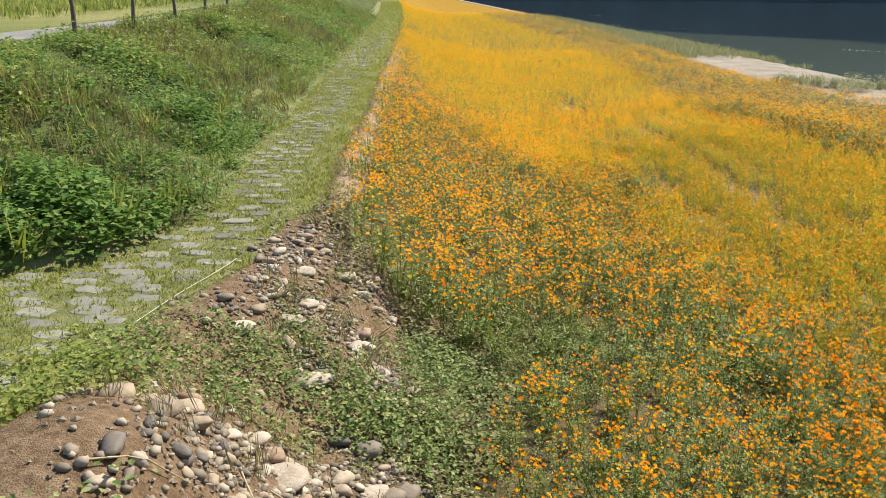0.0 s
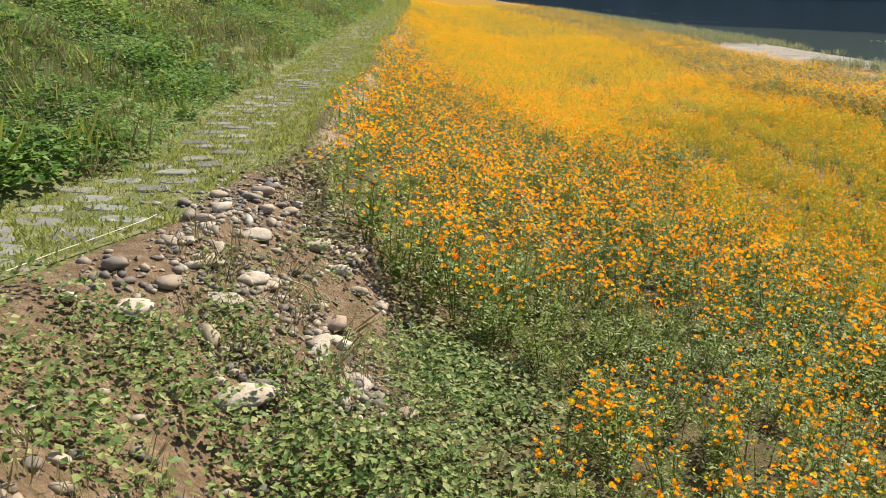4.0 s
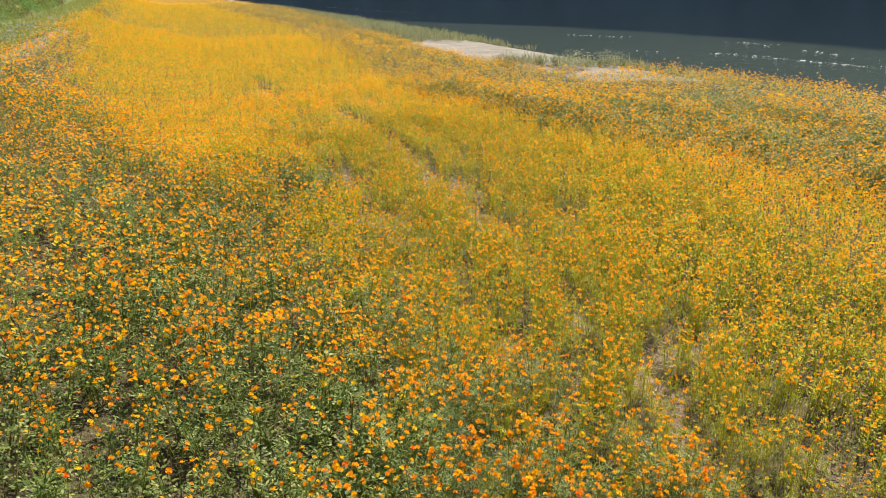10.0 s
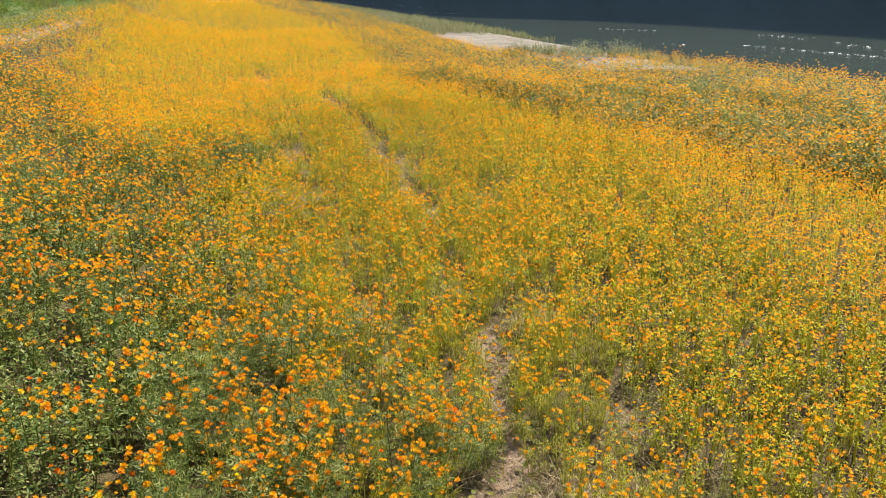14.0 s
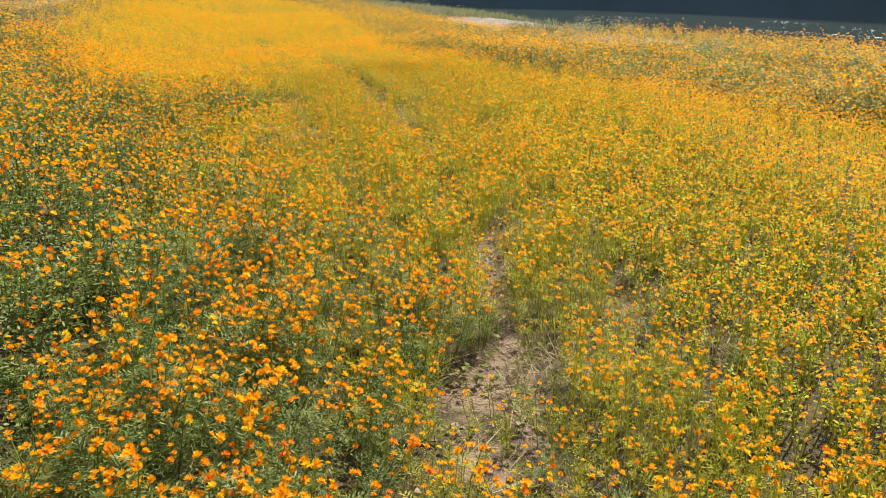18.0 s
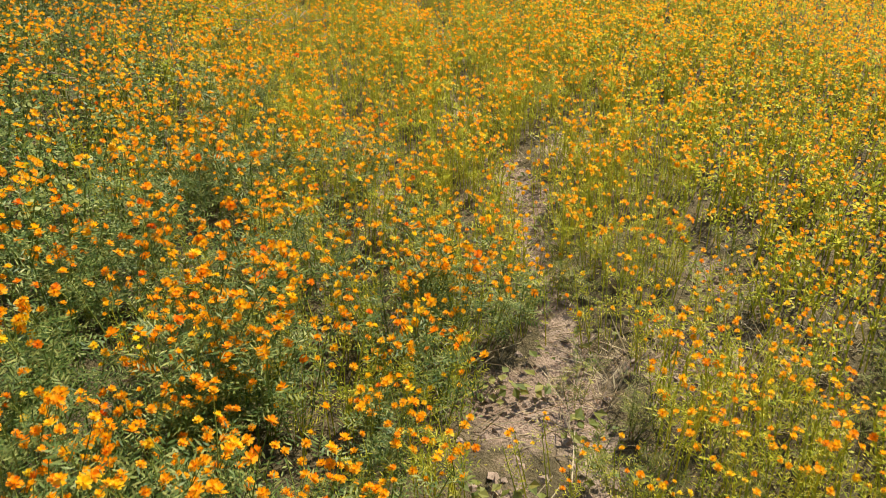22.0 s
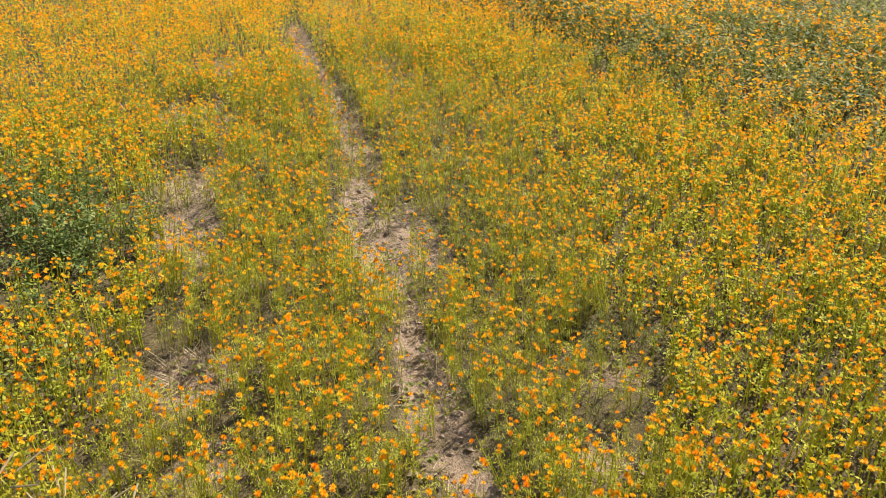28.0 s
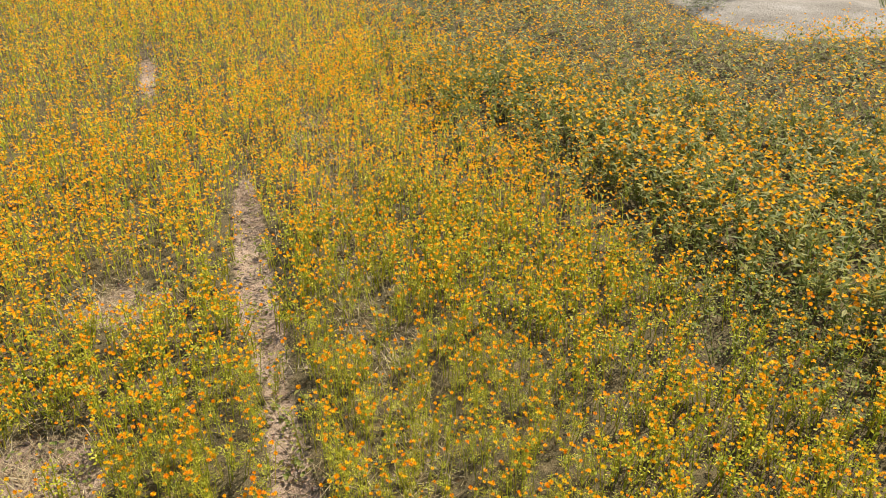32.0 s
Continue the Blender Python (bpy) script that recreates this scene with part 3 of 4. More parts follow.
for kind in range(3):
    chunks = []
    for level in range(4):
        r = np.random.default_rng(100 + kind * 10 + level)
        kit = [cosmos(r, kind, level) for i in range(14 if level < 2 else 10)]
        bare_kit = [cosmos(r, kind, level, False) for i in range(6)]
        px, py = [], []
        for x0, x1, y0, y1 in REGIONS:
            thin = 0.42 if y0 == 60 else 0.35 if y1 < 0 else 1.0
            x, y = spread(x0, x1, y0, y1, PER_M2[kind][level] * thin, r)
            px.append(x), py.append(y)
        x, y = np.concatenate(px), np.concatenate(py)
        keep = (field_kind(x, y) == kind) & (detail_zone(x, y) == level) & (r.uniform(0, 1, len(x)) > bare(x, y) * 1.4) & ~(off_walk(x, y) & (r.uniform(0, 1, len(x)) < 0.72))
        low = (y < 5.1) & (x < -0.9)
        keep = keep & ~(low & (r.uniform(0, 1, len(x)) < 0.05)) & (r.uniform(0, 1, len(x)) > 1.1 * np.exp(-(((x + 2.9) / 1.15) ** 2) - ((y - 5.25) / 0.2) ** 2))
        x, y, low = x[keep], y[keep], low[keep]
        if not len(x):
            continue
        green = np.exp(-(((x + 0.6) / 1.1) ** 2) - ((y - 7.2) / 0.9) ** 2) + 0.8 * np.exp(-(((x - 0.7) / 0.5) ** 2) - ((y - 10.2) / 0.5) ** 2) + 0.9 * np.exp(-(((x + 4.2) / 0.9) ** 2) - ((y - 5.6) / 0.9) ** 2)
        for gx, gy, ra, rb, q in ((-5.2, 7.2, 0.6, 1.4, 0.9), (-2.7, 5.9, 1.6, 0.7, 1.3), (-3.2, 7.6, 1.5, 1.3, 0.3), (-1.8, 15.0, 1.5, 1.6, 0.5), (-1.6, 13.5, 0.5, 0.6, 0.6), (12.4, 22.2, 1.5, 0.8, 1.2), (15.8, 23.4, 1.8, 1.0, 1.2), (14.2, 16.4, 2.4, 0.8, 0.9), (12.3, 19.8, 1.5, 0.6, 0.8), (1.6, 17.0, 0.6, 0.7, 0.7)):
            green = np.maximum(green, q * np.exp(-(((x - gx) / ra) ** 2) - ((y - gy) / rb) ** 2))
        green = green + (0.5, 0.12, 0.6)[kind] * np.clip((wob(x + 11, y * 0.7, 0.8) + 0.5 * wob(x, y, 2.3) - 0.35) * 1.6, 0, 1)
        row = np.mod(x - tall_edge(y) + 0.25 * wob(x, y, 0.8), 2.3)
        if kind == 2:
            green = green + 0.25 * np.exp(-(((row - 0.3) / 0.4) ** 2))
        vary = 1.0 + (kind == 2) * 0.09 * np.cos((row - 1.3) * 2.73) + (0.2, 0.09, 0.12)[kind] * wob(x, y, 0.55) + (0.0, 0.0, 0.2)[kind] * wob(x * 1.2 - y * 0.5, y * 0.5 + x * 0.2, 1.1) - 0.45 * bare(x, y) + 0.12 * np.minimum(green, 1)
        vary = vary * np.where(low, 0.8, 1.0)
        vary = vary * np.clip(0.5 + (shore_line(x, y) - x) * 0.25, 0.5, 1)
        size, plain = r.uniform((0.8, 0.92, 0.85)[kind], (1.15, 1.08, 1.12)[kind], len(x)) * vary, r.uniform(0, 1, len(x)) < 0.06 + 0.7 * green
        spot = np.stack([x, y, land(x, y)], -1)
        chunks.append(copies(kit, spot[~plain], size[~plain], r))
        if plain.any():
            chunks.append(copies(bare_kit, spot[plain], size[plain], r))
    tagged(joined(MEADOW_NAME[kind], chunks, PLANT_MATS[kind]), MEADOW_LABEL[kind], "flower bed", kind="stuff")


# ---- path, pavers, rope ----
def part(name, ob_mesh, parent, label=""):
    ob = new(name, ob_mesh)
    ob.parent = parent
    if label:
        ob["label"] = label
    return ob


STONE, nt, b = shader("river cobble", 0.75)
info = nt.nodes.new("ShaderNodeObjectInfo")
c = ramp(nt, info.outputs["Random"], [(0.0, (0.1, 0.09, 0.08)), (0.2, (0.17, 0.14, 0.11)), (0.4, (0.3, 0.225, 0.15)), (0.65, (0.4, 0.32, 0.225)), (0.88, (0.5, 0.43, 0.34)), (1.0, (0.3, 0.19, 0.12))])
c = blend(nt, c, ramp(nt, place_noise(nt, 24.0, 6.0, 0.7), [(0.3, (0.6, 0.6, 0.6)), (0.7, (1.15, 1.15, 1.15))]), 0.7, "MULTIPLY")
nt.links.new(c, b.inputs["Base Color"])
relief(nt, b, place_noise(nt, 90.0, 3.0), 0.3, 0.01)

SLAB, nt, b = shader("paving slab", 0.85)
info = nt.nodes.new("ShaderNodeObjectInfo")
c = ramp(nt, info.outputs["Random"], [(0.0, (0.125, 0.12, 0.1)), (0.5, (0.175, 0.17, 0.14)), (1.0, (0.25, 0.24, 0.195))])
c = blend(nt, c, ramp(nt, place_noise(nt, 7.0, 6.0, 0.75), [(0.3, (0.6, 0.62, 0.55)), (0.65, (1.1, 1.1, 1.1))]), 0.8, "MULTIPLY")
nt.links.new(c, b.inputs["Base Color"])
relief(nt, b, place_noise(nt, 60.0, 4.0), 0.5, 0.01)


def slab_mesh(r):
    """An irregular rounded slab with a worn rim."""
    n = 12
    w, h = r.uniform(0.17, 0.225), r.uniform(0.1, 0.135)
    out = []
    for i in range(n):
        t = 6.283 * i / n
        k = 1.0 / (abs(math.cos(t)) ** 6 + abs(math.sin(t)) ** 6) ** (1 / 6) * r.uniform(0.92, 1.06)
        out.append((math.cos(t) * w * k, math.sin(t) * h * k))
    v = [(x, y, -0.06) for x, y in out] + [(x, y, 0.012) for x, y in out] + [(x * 0.9, y * 0.88, 0.024 + r.uniform(-0.003, 0.003)) for x, y in out] + [(0, 0, 0.025)]
    f = []
    for i in range(n):
        j = (i + 1) % n
        for a in (0, n):
            f += [(a + i, a + j, a + n + j), (a + i, a + n + j, a + n + i)]
        f.append((2 * n + i, 2 * n + j, 3 * n))
    ob = mesh_object("slab", v, f, [SLAB], smooth=False)
    me = ob.data
    bpy.data.objects.remove(ob)
    return me


r = np.random.default_rng(5)
SLABS = [slab_mesh(r) for i in range(10)]
pys = np.concatenate([np.arange(-1, 26, 0.3), np.arange(26, 130, 2.0)])
gx, gy = np.meshgrid(np.linspace(-2.6, 0.1, 10), pys)
path_v = np.stack([gx + path_edge(gy), gy, land(gx + path_edge(gy), gy) + 0.008], -1).reshape(-1, 3)
nx = gx.shape[1]
a = (np.arange(len(pys) - 1)[:, None] * nx + np.arange(nx - 1)).ravel()
TURF = soil_material("path turf", [(0.3, (0.09, 0.105, 0.03)), (0.5, (0.15, 0.165, 0.045)), (0.7, (0.24, 0.22, 0.1))], 40.0, 1.0, 2.5)
footpath = tagged(mesh_object("path", path_v, np.stack([a, a + 1, a + nx + 1, a + nx], -1), [TURF]), "grassy path paved with worn grey stone slabs", "path", kind="structure")
count, y = 0, 1.6
while y < 55:
    col = 0
    for k in range(5):
        off = -0.3 - 0.55 * k - (0.22 if count % 2 else 0) + r.uniform(-0.08, 0.08)
        yy = y + r.uniform(-0.05, 0.05)
        if off < bank_foot(yy) + 0.2 or off < -2.5 or r.uniform() < 0.03 + max(0, yy - 18) * 0.012:
            continue
        x = float(path_edge(yy)) + off
        q = part("slab", SLABS[int(r.integers(10))], footpath)
        lean = math.degrees(math.atan2(float(path_edge(yy + 1) - path_edge(yy - 1)), 2))
        q.matrix_basis = pose(x, yy, float(land(x, yy)) + r.uniform(-0.012, 0.006), r.uniform(-2.5, 2.5), r.uniform(-2.5, 2.5), -lean + r.uniform(-6, 6))
    count += 1
    y += 0.37
ROPE, nt, b = shader("pale cord", 0.8)
b.inputs["Base Color"].default_value = (0.5, 0.47, 0.4, 1)
cu = bpy.data.curves.new("cord", "CURVE")
cu.dimensions, cu.bevel_depth, cu.bevel_resolution = "3D", 0.0035, 2
sp = cu.splines.new("POLY")
ts = np.linspace(0, 1, 24)
sp.points.add(len(ts) - 1)
for pnt, t in zip(sp.points, ts):
    y = 2.75 + 3.35 * t
    x = -7.8 + 0.79 * t + 0.012 * math.sin(9 * t)
    pnt.co = (x, y, float(land(x, y)) + 0.035, 1)
cu.materials.append(ROPE)
tagged(new("cord", cu), "thin pale cord stretched along the edge of the paved path", "cord")


# ---- cobbles on the slope ----
def cobble_mesh(r):
    bm = bmesh.new()
    bmesh.ops.create_icosphere(bm, subdivisions=2, radius=0.5)
    sx, sy, sz = 1.0, r.uniform(0.5, 0.9), r.uniform(0.34, 0.62)
    seed = r.uniform(0, 50)
    cuts = [(Vector(r.normal(size=3)).normalized(), r.uniform(0.3, 0.42)) for i in range(7)]
    for v in bm.verts:
        for way, far in cuts:
            over = v.co.dot(way) - far
            if over > 0:
                v.co -= way * over * 0.8
        k = 1.12 + 0.34 * noise.noise(v.co * 2.6 + Vector((seed, 0, 0)))
        v.co = Vector((v.co.x * sx * k, v.co.y * sy * k, v.co.z * sz * k))
    for f in bm.faces:
        f.smooth = True
    me = bpy.data.meshes.new("cobble")
    bm.to_mesh(me)
    bm.free()
    me.materials.append(STONE)
    return me


COBBLES = [cobble_mesh(r) for i in range(20)]
BOULDER = soil_material("pale boulder", [(0.3, (0.28, 0.23, 0.17)), (0.5, (0.38, 0.32, 0.25)), (0.7, (0.48, 0.42, 0.34))], 35.0, 0.4, 5.0)


def cobble(x, y, size, label):
    ob = new("cobble", COBBLES[int(r.integers(20))])
    ob.matrix_basis = pose(x, y, float(land(x, y)) + size * 0.12, r.uniform(-14, 14), r.uniform(-14, 14), r.uniform(0, 360)) @ Matrix.Diagonal((size, size, size, 1))
    tagged(ob, label, "stone", "cobbles on the slope")


def slope_spot(x, y):
    """How stony the slope below the path is."""
    k = 0.0
    for px, py, rx, ry, w in ((-6.5, 0.15, 0.26, 0.4, 1.0), (-6.4, 0.9, 0.32, 0.7, 1.3), (-6.15, 1.5, 0.42, 0.7, 1.4), (-5.75, 2.0, 0.45, 0.6, 1.4), (-5.35, 2.2, 0.35, 0.5, 1.2), (-6.85, 1.9, 0.2, 0.5, 0.6),
                              (-6.4, 6.5, 0.35, 0.6, 0.9), (-5.9, 7.3, 0.35, 0.6, 0.9), (-5.6, 6.7, 0.25, 0.5, 1.0), (-5.3, 6.2, 0.2, 0.35, 0.8), (-6.1, 5.1, 0.35, 0.5, 1.0), (-6.5, 5.2, 0.25, 0.5, 0.8),
                              (-6.75, 4.4, 0.3, 0.4, 0.5), (-5.7, 4.75, 0.25, 0.6, 1.1), (-5.4, 4.2, 0.22, 0.5, 1.1), (-6.0, 3.85, 0.3, 0.3, 0.4)):
        k = max(k, w * math.exp(-(((x - px) / rx) ** 2) - ((y - py) / ry) ** 2))
    return k


placed, tries = [], 0
while len(placed) < 300 and tries < 60000:
    tries += 1
    x, y = r.uniform(-7.4, -4.6), r.uniform(-0.4, 8.6)
    size = 0.065 + (0.14 if y < 0.9 else 0.21 if y < 3 else 0.18) * r.uniform() ** 2.0
    if r.uniform() > slope_spot(x, y) or any((x - q[0]) ** 2 + (y - q[1]) ** 2 < (0.33 * (size + q[2])) ** 2 for q in placed):
        continue
    placed.append((x, y, size))
    cobble(x, y, size, "rounded pale river cobble on a stony earth slope" if size < 0.14 else "large rounded river cobble half sunk in earth")
for x, y, size in ((-6.05, 3.68, 0.55), (-5.45, 4.2, 0.3), (-6.25, 6.07, 0.34), (-5.55, 2.2, 0.36), (-6.2, 1.75, 0.45), (-6.2, 5.17, 0.3), (-6.3, 4.68, 0.34), (-5.67, 4.58, 0.28), (-6.45, 5.2, 0.26)):
    ob = new("boulder", COBBLES[int(r.integers(20))].copy())
    ob.data.materials[0] = BOULDER
    ob.matrix_basis = pose(x, y, float(land(x, y)) - size * 0.02, r.uniform(-8, 8), r.uniform(-8, 8), r.uniform(0, 360)) @ Matrix.Diagonal((size, size, size * 0.62, 1))
    tagged(ob, "broad pale boulder half buried in the earth slope", "stone", "boulders on the slope")
# smaller cobbles and gravel between them
pebble = []
for i in range(8):
    bm = bmesh.new()
    bmesh.ops.create_icosphere(bm, subdivisions=1, radius=0.5)
    seed = Vector((r.uniform(0, 50), 0, 0))
    pv = np.array([tuple(v.co * (1 + 0.3 * noise.noise(v.co * 2.5 + seed))) for v in bm.verts]) * (1.0, 0.75, 0.5)
    pebble.append((pv, np.array([[v.index for v in f.verts] for f in bm.faces]), np.zeros(len(bm.faces), int)))
    bm.free()
gx, gy = r.uniform(-7.4, -4.6, 9000), r.uniform(-0.6, 8.6, 9000)
keep = r.uniform(0, 1, 9000) < np.array([slope_spot(x, y) for x, y in zip(gx, gy)]) * 0.6 + 0.03
gx, gy = gx[keep], gy[keep]
PEBBLE, nt, b = shader("small cobble", 0.75)
g = nt.nodes.new("ShaderNodeNewGeometry")
c = ramp(nt, g.outputs["Random Per Island"], [(0.0, (0.1, 0.085, 0.07)), (0.3, (0.18, 0.145, 0.105)), (0.7, (0.29, 0.235, 0.165)), (1.0, (0.4, 0.34, 0.26))])
c = blend(nt, c, ramp(nt, place_noise(nt, 40.0, 5.0, 0.7), [(0.3, (0.65, 0.65, 0.65)), (0.7, (1.1, 1.1, 1.1))]), 0.7, "MULTIPLY")
nt.links.new(c, b.inputs["Base Color"])
ob = scatter("small_cobbles", pebble, np.stack([gx, gy, land(gx, gy) + 0.008], -1), r.uniform(0.03, 0.115, len(gx)), [PEBBLE], r, 0.35)
tagged(ob, "small rounded cobbles strewn over the earth slope", "pebbles", kind="stuff")
ob.data.polygons.foreach_set("use_smooth", np.full(len(ob.data.polygons), True))
kit = []
for i in range(6):
    sh = Shape()
    v = np.array([(1, 0, 0), (-1, 0, 0), (0, 0.8, 0), (0, -0.8, 0), (0, 0, 0.5), (0, 0, -0.5)]) * r.uniform(0.7, 1.2, (6, 1))
    sh.add(v, [(0, 2, 4), (2, 1, 4), (1, 3, 4), (3, 0, 4), (2, 0, 5), (1, 2, 5), (3, 1, 5), (0, 3, 5)], 0)
    kit.append(sh.done())
gx, gy = r.uniform(-7.4, -4.4, 14000), r.uniform(-0.5, 9, 14000)
keep = r.uniform(0, 1, 14000) < np.array([slope_spot(x, y) for x, y in zip(gx, gy)]) * 0.8 + 0.06
gx, gy = gx[keep], gy[keep]
GRAVEL = soil_material("gravel", [(0.3, (0.17, 0.13, 0.09)), (0.7, (0.33, 0.265, 0.195))], 30.0, 0.3, 8.0)
tagged(scatter("gravel", kit, np.stack([gx, gy, land(gx, gy) + 0.004], -1), r.uniform(0.01, 0.035, len(gx)), [GRAVEL], r, 0.5), "small brown gravel between cobbles on the slope", "gravel", kind="stuff")


# ---- weeds ----
def weed(r, leaves, reach, leaf, high, blade=False, flat=False):
    """A low clump of leaves on hidden stems."""
    s = Shape()
    for i in range(leaves):
        t, k = r.uniform(0, 6.28), math.sqrt(r.uniform())
        p = np.array([math.cos(t) * k * reach, math.sin(t) * k * reach, high * r.uniform(0.25, 1.0) * (1.1 - 0.6 * k * k)])
        q = r.uniform(0, 6.28)
        if blade:
            p[2] = 0
            if flat:
                add_flat(s, p * 0.5, unit((math.cos(q) * 0.45, math.sin(q) * 0.45, 1.0)), np.array([-math.sin(q), math.cos(q), 0]), high * r.uniform(0.6, 1.1), leaf * r.uniform(0.7, 1.2), 0)
                continue
            add_blade(s, p * 0.5, (math.cos(q) * 0.45, math.sin(q) * 0.45, 1.0), (math.cos(q), math.sin(q), 0.2), high * r.uniform(0.6, 1.1), leaf * r.uniform(0.7, 1.2), 0)
        else:
            d = np.array((math.cos(q), math.sin(q), r.uniform(-0.4, 0.5)))
            if flat:
                add_flat(s, p, unit(d), unit(np.cross(d, (r.normal(0, 0.35), r.normal(0, 0.35), 1))), leaf * r.uniform(0.7, 1.3), leaf * 0.7, 0)
                continue
            add_blade(s, p, d, (r.normal(0, 0.35), r.normal(0, 0.35), 1), leaf * r.uniform(0.7, 1.3), leaf * 0.8, 0)
    return s.done()


def weeds(name, label, mats, kit, spots, size, tilt=0.2, lift=0.0):
    x, y = spots
    tagged(scatter(name, kit, np.stack([x, y, land(x, y) + lift], -1), size, mats, r, tilt), label, "weeds", kind="stuff")


r = np.random.default_rng(21)
KIT_CREEPER = [weed(r, 16, 0.22, 0.085, 0.3) for i in range(8)]
KIT_CREEPER_FAR = [weed(r, 18, 0.3, 0.1, 0.42, flat=True) for i in range(8)]
KIT_STALKS = [weed(r, 22, 0.35, 0.016, 0.42, True, True) for i in range(8)]
KIT_BLADES = [weed(r, 12, 0.16, 0.014, 0.4, True) for i in range(8)]
KIT_BLADES_FAR = [weed(r, 10, 0.25, 0.03, 0.5, True, True) for i in range(8)]


def bank_spots(x0, x1, y0, y1, density, test):
    x, y = spread(x0, x1, y0, y1, density, r)
    s = x - path_edge(y)
    k = (s < bank_foot(y) + 0.12 * wob(x * 2, y * 2, 1.5)) & (bank_foot(y) - s < 7.2) & test(x, y, s)
    return x[k], y[k]


def grown(x, y):
    return 0.85 + 0.4 * wob(x, y, 0.8) + 0.35 * wob(x + 5, y, 2.1)


tone = lambda x, y: wob(x * 0.9 + 3, y * 0.6, 0.55)
sp = bank_spots(-14, -6, 5, 15, 48, lambda x, y, s: r.uniform(0, 1, len(x)) > np.clip(tone(x, y), 0, 0.7))
weeds("creeper_mat", "dense dark green creeper covering the bank beside the path", [BANK_LEAF], KIT_CREEPER, sp, grown(*sp) * r.uniform(0.8, 1.3, len(sp[0])))
sp = bank_spots(-15, 0, 14, 75, 15, lambda x, y, s: r.uniform(0, 1, len(x)) > np.clip(tone(x, y) + 0.2, 0, 0.8))
weeds("creeper_mat", "green creeper and shrubs on the far bank", [BANK_LEAF], KIT_CREEPER_FAR, sp, grown(*sp) * r.uniform(0.7, 1.3, len(sp[0])))
sp = bank_spots(-15, 0, 7, 75, 6, lambda x, y, s: tone(x, y) > 0.0)
sq = bank_spots(-15, 0, 6, 75, 13, lambda x, y, s: (bank_foot(y) - s > 3.2) | (tone(x + 4, y) > 0.3))
weeds("pale_creeper", "pale yellow-green creeper on the upper bank", [PALE_LEAF], KIT_CREEPER_FAR, sq, grown(*sq) * r.uniform(0.6, 1.2, len(sq[0])))
weeds("withered_weeds", "brownish withered weeds on the bank", [BANK_BROWN], KIT_STALKS, sp, grown(*sp) * r.uniform(0.8, 1.4, len(sp[0])), 0.35)
sp = bank_spots(-15, 0, 7, 75, 4, lambda x, y, s: tone(x, y) > -0.4)
weeds("bank_grass", "long green grass on the bank", [GRASS], KIT_BLADES_FAR, sp, grown(*sp) * r.uniform(0.6, 1.2, len(sp[0])), 0.4)
sp = bank_spots(-22, -9, -14, 6, 8, lambda x, y, s: y < 60)
weeds("bank_grass", "long green grass beside the bend of the path", [GRASS], KIT_BLADES_FAR, sp, grown(*sp) * r.uniform(0.6, 1.1, len(sp[0])), 0.4)
# grass between the slabs and along the verge
def tuft(r, blades, reach, high, wide):
    sh = Shape()
    for i in range(blades):
        q, t = r.uniform(0, 6.28), r.uniform(0, 6.28)
        p = np.array([math.cos(t), math.sin(t), 0]) * reach * r.uniform(0, 1)
        d = unit((math.cos(q) * 0.7, math.sin(q) * 0.7, 1.0))
        add_flat(sh, p, d, np.array([-math.sin(q), math.cos(q), 0]), high * r.uniform(0.5, 1.1), wide, 0)
    return sh.done()


x, y = spread(-11, 0, 1.5, 32, 260, r)
fx, fy = spread(-9, 1.5, 32, 130, 40, r)
x, y = np.concatenate([x, fx]), np.concatenate([y, fy])
s = x - path_edge(y)
k = (s > bank_foot(y)) & (s < 0.95) & ((s < 0.15) | (y > 8.2)) & (r.uniform(0, 1, len(x)) < np.where(s < 0.1, 0.6, 0.3) + 0.4 * wob(x, y, 2.0))
weeds("verge_grass", "short yellow-green grass between the path slabs", [GRASS], [tuft(r, 6, 0.05, 0.07, 0.012) for i in range(8)], (x[k], y[k]), r.uniform(0.5, 1.5, k.sum()) * np.where(s[k] > 0.1, 1.1, 0.85) * np.where(y[k] > 32, 1.8, 1.0), 0.3)
# weeds on the stony slope
x, y = spread(-7.8, -2.0, -1, 9.5, 150, r)
s = x - path_edge(y)
stony = np.array([slope_spot(a, b) for a, b in zip(x, y)])
lushness = np.clip(0.45 + 0.8 * wob(x, y, 1.3), 0.05, 1) * np.clip((s - 0.3) * 1.2, 0.15, 1) + 0.8 * np.clip((s - 1.9) * 1.5, 0, 1) + 0.9 * np.exp(-(((x + 7.4) / 0.35) ** 2) - ((y - 2.6) / 0.9) ** 2) + 0.9 * np.exp(-(((x + 6.3 + 0.25 * (y - 3.5)) / 0.9) ** 2) - ((y - 3.4) / 0.8) ** 2)
lushness = lushness - 1.3 * np.exp(-(((x + 7.0) / 0.5) ** 2) - ((y - 0.7) / 0.9) ** 2) - 0.6 * np.exp(-(((x + 6.9) / 0.5) ** 2) - ((y - 4.8) / 0.9) ** 2)
k = (s > 0.2) & (s < 4.4) & (y < 9) & (r.uniform(0, 1, len(x)) < np.clip(0.85 - 1.0 * stony, 0, 1) * lushness * np.clip(0.75 + 0.8 * wob(x, y, 2.6), 0.15, 1.2)) & (field_kind(x, y) < 0)
weeds("slope_weeds", "low leafy green weeds among the cobbles", [SLOPE_LEAF], [weed(r, 18, 0.13, 0.036, 0.17) for i in range(8)], (x[k], y[k]), r.uniform(0.5, 1.6, k.sum()))
x, y = r.normal(-7.95, 0.2, 60), r.normal(1.3, 0.5, 60)
